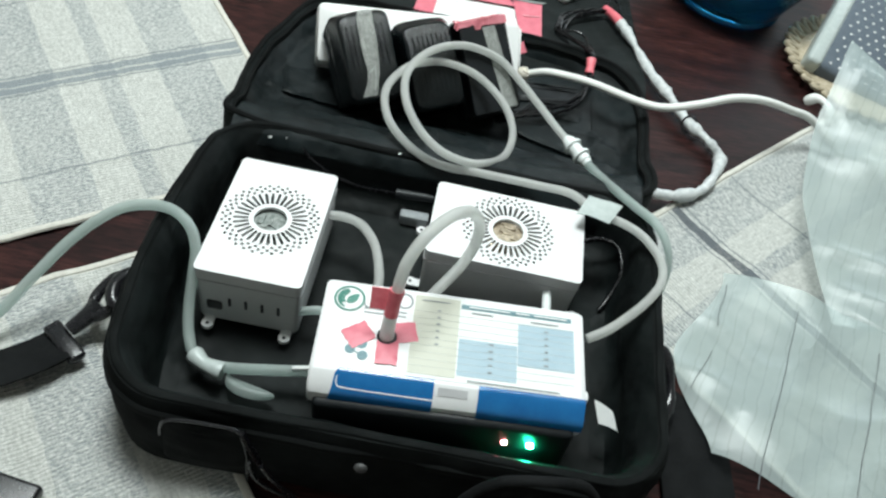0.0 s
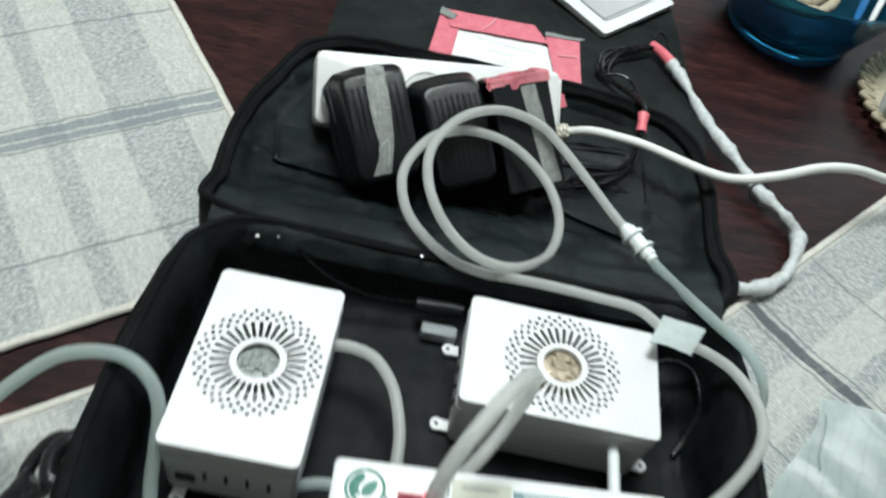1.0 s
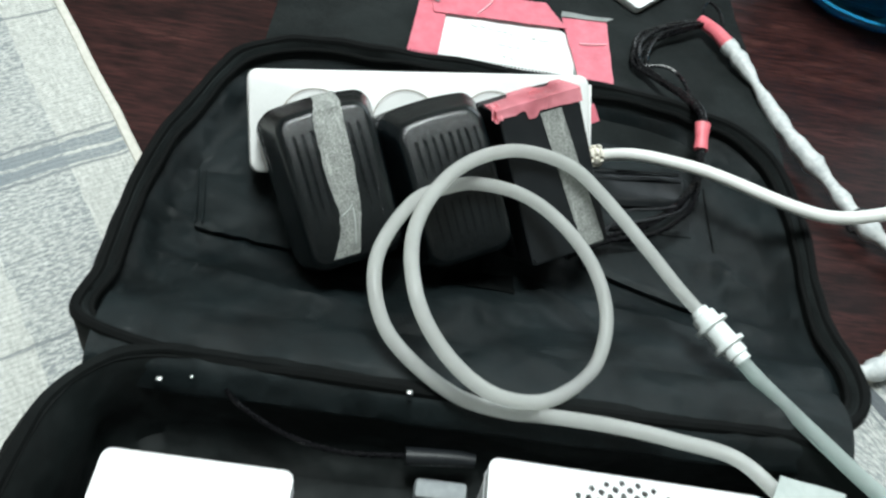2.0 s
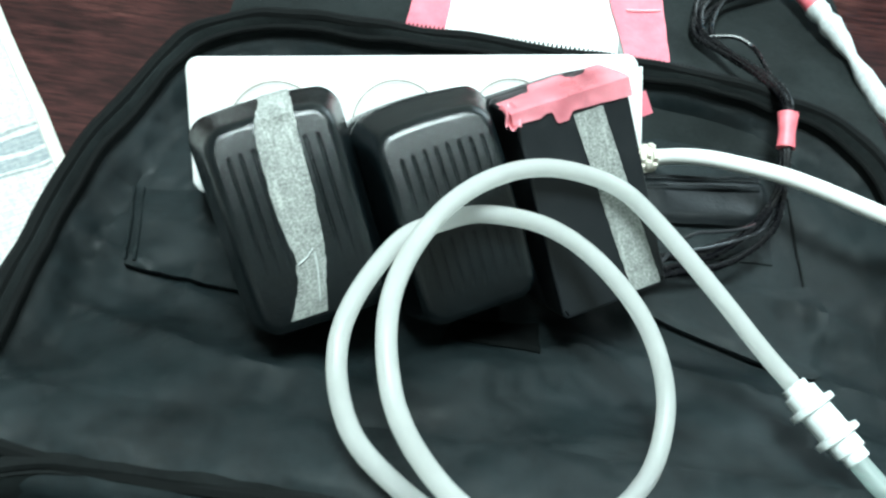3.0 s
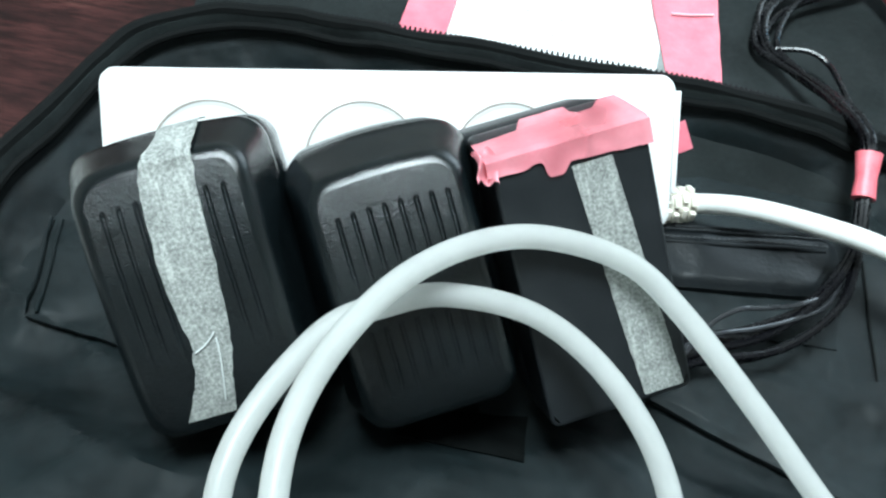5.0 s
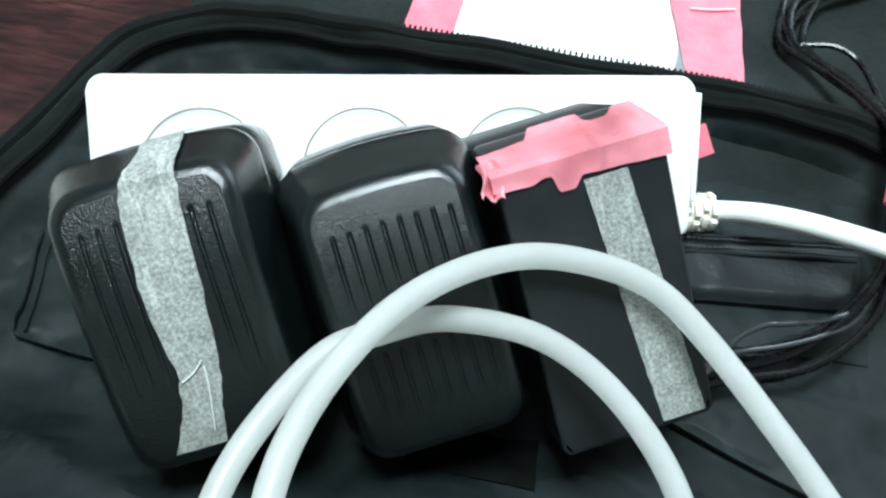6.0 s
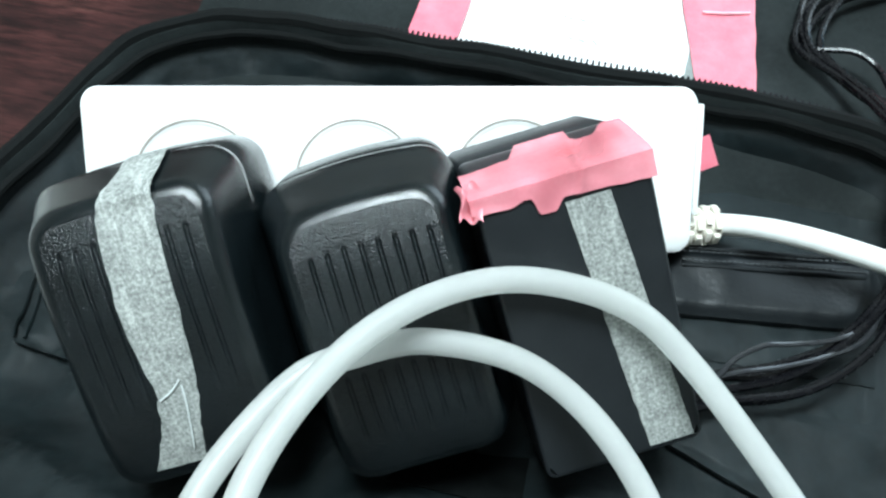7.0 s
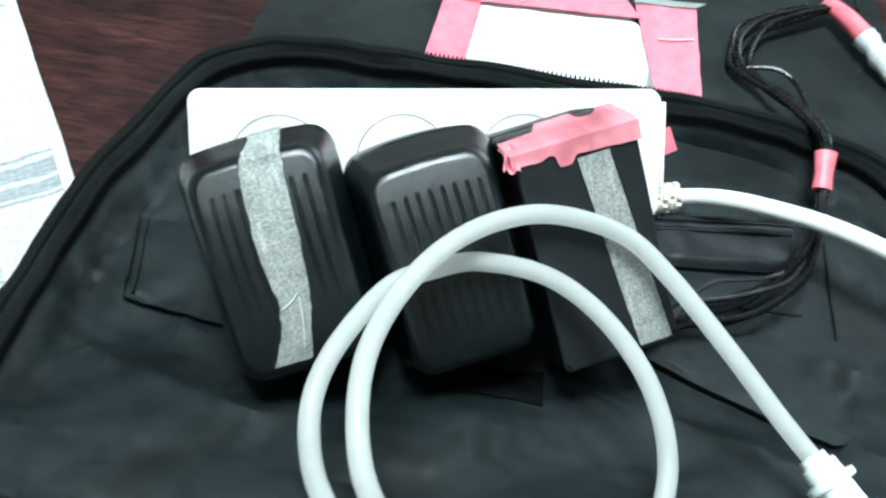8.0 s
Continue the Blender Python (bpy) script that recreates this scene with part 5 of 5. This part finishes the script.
cord = thing("taped_cord", "cable bundle wrapped in greyish white tape", "cable")
part("wrapping", sweep(smooth_path([(0.452, 1.050, 0.024), (0.464, 1.030, 0.022), (0.488, 0.978, 0.016), (0.513, 0.938, 0.013), (0.533, 0.902, 0.011), (0.555, 0.880, 0.009), (0.564, 0.850, 0.0095), (0.541, 0.800, 0.012), (0.510, 0.779, 0.014), (0.478, 0.772, 0.018)], 9),
     lambda t: 0.0056 + 0.0011 * math.sin(31 * t) + 0.0009 * math.sin(67 * t + 1) + 0.0006 * math.sin(143 * t + 2) + (0.002 if 0.30 < t < 0.34 else 0.0), 14), WRAP, cord)
part("red_sleeve", sweep(smooth_path([(0.434, 1.078, 0.022), (0.444, 1.064, 0.024), (0.453, 1.049, 0.024)], 5), lambda t: 0.0046 + 0.0014 * t, 12), RED, cord, "red tape sleeve")
part("loose_end", sweep(smooth_path([(0.488, 0.775, 0.017), (0.476, 0.770, 0.020), (0.468, 0.762, 0.022)], 4), 0.0030, 8), CABLE_WHITE, cord)
part("tie", sweep([Vector((0.5335 + 0.0085 * math.cos(a), 0.901 + 0.0085 * math.sin(a) * 0.5, 0.011 + 0.0085 * math.sin(a))) for a in [k * 0.35 for k in range(18)]], 0.0010, 6, True), RUBBER, cord, "thin black cable tie")

leads = thing("adapter_leads", "bundle of thin black adapter leads gathered by red tape", "cable")
BUNDLE = [(0.318, 0.826, 0.022), (0.344, 0.842, 0.026), (0.372, 0.851, 0.028), (0.396, 0.871, 0.029), (0.408, 0.896, 0.030), (0.4115, 0.920, 0.034), (0.412, 0.945, 0.042), (0.406, 0.972, 0.034), (0.392, 0.996, 0.024), (0.380, 1.016, 0.020), (0.384, 1.040, 0.020), (0.398, 1.056, 0.021), (0.418, 1.066, 0.022), (0.436, 1.074, 0.022)]
random.seed(8)
for k in range(5):
    ox, oy, oz = random.uniform(-1, 1), random.uniform(-1, 1), random.uniform(-0.3, 1)
    pts = []
    for i, p in enumerate(BUNDLE):
        f = 0.0014 if 4 <= i <= 6 else 0.0042
        w = 0.0022 if not 4 <= i <= 6 else 0.0
        pts.append((p[0] + ox * f + w * math.sin(i * 1.7 + k * 2), p[1] + oy * f + w * math.cos(i * 1.3 + k), p[2] + oz * 0.0035))
    part("lead", sweep(smooth_path(pts, 7), 0.0016, 8), LEAD, leads)
part("lead", sweep(smooth_path([(0.384, 1.012, 0.022), (0.398, 1.010, 0.026), (0.408, 1.002, 0.026), (0.412, 0.980, 0.030), (0.4125, 0.950, 0.040)], 7), 0.0013, 8), LEAD, leads)
# black leads drawn in grey, which puts the glints on them into the colour
part("lead", sweep(smooth_path([(0.3420, 0.8385, 0.031), (0.3471, 0.8458, 0.034), (0.3515, 0.8520, 0.035), (0.3607, 0.8588, 0.035), (0.3701, 0.8617, 0.034), (0.3850, 0.8675, 0.032), (0.3990, 0.8780, 0.029), (0.4060, 0.8950, 0.028)], 6), 0.0010, 8), LEAD_GLINT, leads, "black lead, its glint painted grey")
part("lead", sweep(smooth_path([(0.3370, 0.8360, 0.029), (0.3440, 0.8430, 0.032), (0.3526, 0.8478, 0.033), (0.3675, 0.8535, 0.032), (0.3825, 0.8610, 0.031), (0.3980, 0.8730, 0.028), (0.4070, 0.8950, 0.028)], 6), 0.0010, 8), LEAD_GLINT, leads, "black lead, its glint painted grey")
part("lead", sweep(smooth_path([(0.436, 1.072, 0.022), (0.437, 1.092, 0.024), (0.444, 1.100, 0.024), (0.452, 1.090, 0.022), (0.455, 1.070, 0.016)], 7), 0.0013, 8), LEAD, leads)
part("red_band", sweep([Vector((0.4116, 0.9205, 0.0352)), Vector((0.4122, 0.929, 0.038)), Vector((0.4126, 0.939, 0.0415))], lambda t: 0.0049 + 0.0007 * math.sin(8 * t), 12, flat=0.8), RED, leads, "red tape band")

inner_lead = thing("power_lead", "thin black lead with a barrel plug between the boxes", "cable")
part("wire", sweep(smooth_path([(0.148, 0.693, 0.058), (0.157, 0.687, 0.053), (0.180, 0.679, 0.046), (0.206, 0.676, 0.042), (0.236, 0.679, 0.040), (0.262, 0.680, 0.040)], 7), 0.0013, 8), LEAD, inner_lead)
part("barrel_plug", sweep([Vector((0.236, 0.679, 0.040)), Vector((0.262, 0.681, 0.040)), Vector((0.270, 0.681, 0.040))], lambda t: 0.0045 - 0.0012 * t, 12), BLACK_SMOOTH, inner_lead)
solo("socket_block", box(0.026, 0.010, 0.012, 0.002, 2, at=(0.256, 0.669, 0.0165)), INK, "small dark grey connector block beside a box", "connector")
side_lead = tube("power_lead", [(0.400, 0.660, 0.040), (0.420, 0.670, 0.044), (0.438, 0.664, 0.044), (0.443, 0.641, 0.038), (0.436, 0.622, 0.028), (0.428, 0.608, 0.022)], 0.0022, LEAD, "black lead curled in the bag's corner", "cable")

# ---- note taped to the flap ----
note = thing("paper_note", "white paper note fixed with pink tape behind the strip", "note", pose(0.2835, 1.012, 0.0185, 1.5, 0, -1.5))


def patch(name, quad, z, material, seed, label, rag=0.0004, thick=0.0004, cut=0.0):
    """A four-cornered piece of paper or tape, a little wavy, with uneven edges."""
    a, b, c, d = [Vector((*p, z)) for p in quad]

    def fn(u, v):
        p = a.lerp(b, u).lerp(d.lerp(c, u), v)
        e = rag * noise.noise(Vector((u * 7, v * 7, seed)))
        if cut:
            p.y -= cut * step(0.80, 1.0, u) * v
        return p + Vector((e, e * 0.7, 0.0007 * noise.noise(Vector((p.x * 60, p.y * 60, seed + 2)))))

    return part(name, sheet(fn, 26, 22, thick), material, note, label)


patch("sheet", [(-0.0560, -0.0440), (0.0490, -0.0440), (0.0490, 0.0290), (-0.0560, 0.0310)], 0.0030, PAPER, 5.0, "", 0.0004, cut=0.013)
random.seed(12)
for y, x0, x1 in ((0.010, -0.034, 0.028), (-0.004, -0.022, 0.004), (-0.016, -0.008, 0.006)):
    x = x0
    while x < x1:
        w = random.uniform(0.003, 0.008)
        part("handwriting", sweep(smooth_path([(x + k * w / 4, y - 0.06 * x + random.uniform(-0.0014, 0.0014), 0.0042) for k in range(5)], 3), 0.0003, 5), RULE, note, "faint unreadable handwriting")
        x += w + 0.002
patch("tape_strip", [(-0.0776, -0.0450), (-0.0550, -0.0430), (-0.0530, 0.0240), (-0.0740, 0.0420)], 0.0050, PINK, 4.0, "pink tape")
patch("tape_strip", [(-0.0620, 0.0170), (0.0388, 0.0250), (0.0220, 0.0500), (-0.0700, 0.0430)], 0.0062, PINK, 6.0, "pink tape folded over the note's top")
patch("tape_strip", [(0.0520, -0.0400), (0.0760, -0.0380), (0.0700, 0.0420), (0.0350, 0.0370)], 0.0056, PINK, 5.0, "pink tape")
patch("frosted_strip", [(0.0440, -0.0420), (0.0540, -0.0420), (0.0540, 0.0130), (0.0470, 0.0130)], 0.0048, FROST, 7.0, "frosted tape")
patch("frosted_strip", [(0.0340, 0.0370), (0.0700, 0.0405), (0.0753, 0.0450), (0.0345, 0.0430)], 0.0066, FROST, 8.0, "frosted tape")
patch("frosted_strip", [(-0.0755, 0.0330), (-0.0600, 0.0270), (-0.0575, 0.0375), (-0.0745, 0.0450)], 0.0072, FROST, 9.0, "frosted tape")
# creases in the tape, their highlight painted as a paler pink
part("crease", sweep([Vector((0.049, 0.0105, 0.0062)), Vector((0.058, 0.0115, 0.0066)), Vector((0.0695, 0.0148, 0.0062))], 0.0006, 6), CREASE_HIGHLIGHT, note)
part("crease", sweep([Vector((-0.030, 0.022, 0.0068)), Vector((-0.022, 0.034, 0.0072)), Vector((-0.018, 0.046, 0.0068))], 0.0007, 6), CREASE_HIGHLIGHT, note)

# ---- objects farther back ----
tray = thing("white_tray", "white plastic packet with a pale recessed centre", "packet", pose(0.381, 1.168, 0.013, 2, 0, 47))
part("frame", loft([rounded_rect(0, 0, hx, hy, 0.004, z, 4, 6) for hx, hy, z in ((0.058, 0.058, 0.0), (0.060, 0.060, 0.004), (0.060, 0.060, 0.008), (0.046, 0.046, 0.0085), (0.044, 0.044, 0.005))], True, True), WHITE_ABS, tray)
part("centre", box(0.080, 0.080, 0.003, 0.001, 2, at=(0, 0, 0.0052)), GREY_ABS, tray)
part("centre_line", box(0.084, 0.002, 0.0006, at=(0, -0.042, 0.0088)), INK, tray)

bowl = thing("glass_bowl", "deep blue glass bowl holding fibre and pens", "bowl", pose(0.612, 1.205, 0.0))
prof = [(0.0, 0.002), (0.055, 0.002), (0.068, 0.0), (0.072, 0.004), (0.078, 0.020), (0.092, 0.050), (0.108, 0.085), (0.110, 0.088), (0.107, 0.089), (0.088, 0.052), (0.073, 0.024), (0.062, 0.010), (0.0, 0.008)]
bm = loft([[Vector((max(r, 0.0005) * math.cos(2 * math.pi * k / 64), max(r, 0.0005) * math.sin(2 * math.pi * k / 64), z)) for k in range(64)] for r, z in prof], True, True)
part("vessel", bm, GLASS, bowl, angle=60)
part("foot_ring", sweep([Vector(p) for p in ring_of(0, 0, 0.070, 64, 0.004)], 0.0042, 10, True), GLASS, bowl)
rope = thing("fibre_rope", "coil of beige natural fibre rope in the bowl", "rope")
for k in range(4):
    part("coil", sweep([Vector((0.590 + (0.052 - 0.011 * k) * math.cos(a / 6) + 0.003 * math.sin(a * 0.7), 1.205 + (0.050 - 0.011 * k) * math.sin(a / 6), 0.055 + 0.006 * k + 0.003 * math.sin(a / 3 + k))) for a in range(38)], lambda t: 0.0062 + 0.0008 * math.sin(180 * t), 10, True), BEIGE, rope)
for x0, y0, z0, x1, y1, z1, r, mtl, lab in ((0.648, 1.140, 0.060, 0.702, 1.270, 0.096, 0.0045, BLUE, "blue plastic pen lying in the bowl"), (0.662, 1.138, 0.064, 0.720, 1.262, 0.098, 0.0035, PAPER, "white plastic pen lying in the bowl")):
    solo("pen", sweep([Vector((x0, y0, z0)).lerp(Vector((x1, y1, z1)), k / 8) for k in range(9)], lambda t, r=r: r * (0.55 + 0.45 * step(0, 0.15, t)), 10), mtl, lab, "pen")

# scalloped coaster and dotted pouch at the edge
coaster = thing("scalloped_mat", "round beige mat with a scalloped fibre edge", "mat")
CC = (0.780, 1.085)
part("disc", loft([[Vector((CC[0] + r * math.cos(2 * math.pi * k / 48), CC[1] + r * math.sin(2 * math.pi * k / 48), z)) for k in range(48)] for r, z in ((0.092, 0.001), (0.094, 0.006), (0.090, 0.008))], True, True), BEIGE, coaster)
for k in range(38):
    a = 2 * math.pi * k / 38
    p = [Vector((CC[0] + r * math.cos(a + da), CC[1] + r * math.sin(a + da), z)) for r, da, z in ((0.090, -0.06, 0.008), (0.103, -0.04, 0.013), (0.108, 0.0, 0.015), (0.103, 0.04, 0.013), (0.090, 0.06, 0.008))]
    part("scallop", sweep(smooth_path(p, 4), 0.0034, 8), BEIGE, coaster)
pouch = thing("dotted_pouch", "grey-blue pouch with white dots and a pale trim", "pouch", pose(0.790, 1.110, 0.010, 14, 8, -22))
part("panel", box(0.125, 0.165, 0.030, 0.008, 4), DOTTED, pouch)
part("trim", box(0.020, 0.168, 0.031, 0.006, 3, at=(-0.068, 0, 0.0)), CLEAR_TAPE, pouch, "pale plastic trim")
part("side_cover", box(0.090, 0.170, 0.036, 0.008, 4, at=(0.100, -0.006, 0.0)), GREY_ABS, pouch, "pale grey cover")
dot = box(0.0030, 0.0030, 0.0010, 0.0008, 2)
dot_mesh = mesh_from("dot", dot, PAPER)
for i in range(9):
    for j in range(13):
        d = new("dot", dot_mesh)
        d.parent = pouch
        d.matrix_basis = pose(-0.050 + 0.0122 * i + (0.006 if j % 2 else 0), -0.074 + 0.0122 * j, 0.0298)

# dark slab at the table's near edge
solo("tablet", box(0.16, 0.11, 0.010, 0.003, 3), RUBBER, "dark grey tablet lying on the placemat", "tablet", pose(-0.035, 0.330, 0.0065, 0, 0, -8))

# ---- plastic film ----
film = thing("plastic_bag", "crumpled clear plastic bag with thin dark printed lines", "plastic bag")


def film_low(x, y):
    t = step(0.49, 0.60, x)
    return 0.012 + 0.030 * t + 0.009 * wrinkle(x, y, 9.0, 61) + 0.003 * wrinkle(x, y, 24.0, 62) + 0.004 * max(0.0, ridge(x, y, 13.0, 63)) ** 3


def film_fn(u, v):
    x0 = 0.494 + 0.050 * step(0.45, 1.0, v) + 0.024 * step(0.4, 0.0, v)
    x = x0 + u * 0.40
    y = 0.492 + 0.185 * v + 0.010 * wrinkle(u, v, 3.0, 8) - 0.13 * u * v - (0.05 * u + 0.045 * step(0.0, 0.25, u)) * (1 - v)
    return Vector((x, y, max(0.009, film_low(x, y))))


part("lower_sheet", sheet(film_fn, 70, 50), FILM, film)


FILM_EDGE = smooth_path([(0.640, 0.640, 0.028), (0.632, 0.690, 0.034), (0.627, 0.745, 0.042), (0.626, 0.790, 0.050), (0.642, 0.866, 0.070), (0.655, 0.906, 0.095), (0.671, 0.955, 0.121)], 10)


def film_up(u, v):
    """The part that stands up in a peak: its free edge rises to the tip, and the rest falls away behind it."""
    f = v * (len(FILM_EDGE) - 1)
    k = min(len(FILM_EDGE) - 2, int(f))
    a = FILM_EDGE[k].lerp(FILM_EDGE[k + 1], f - k)
    b = Vector((0.88 - 0.05 * v, 0.570 + 0.225 * v, 0.045 + 0.045 * v))
    p = a.lerp(b, u)
    loose = step(0.0, 0.12, u) * step(1.0, 0.9, v)
    z = 0.014 * math.sin(math.pi * u) * (1 - v) + loose * (0.007 * wrinkle(p.x, p.y, 13, 65) + 0.006 * max(0.0, ridge(p.x * 0.6 + p.y, p.y * 0.3, 15, 66)) ** 4)
    return Vector((p.x, p.y, p.z + z))


part("upper_sheet", sheet(film_up, 60, 60), FILM, film)
for (xa, ya), (xb, yb) in (((0.600, 0.634), (0.546, 0.462)), ((0.668, 0.606), (0.606, 0.430)), ((0.545, 0.662), (0.533, 0.615)), ((0.526, 0.588), (0.506, 0.548))):
    pts = []
    for i in range(14):
        x, y = xa + (xb - xa) * i / 13, ya + (yb - ya) * i / 13
        pts.append((x + 0.0008 * math.sin(i * 0.5), y, max(0.009, film_low(x, y)) + 0.0009))
    part("printed_line", sweep(smooth_path(pts, 4), 0.00036, 5), FILM_LINE, film)
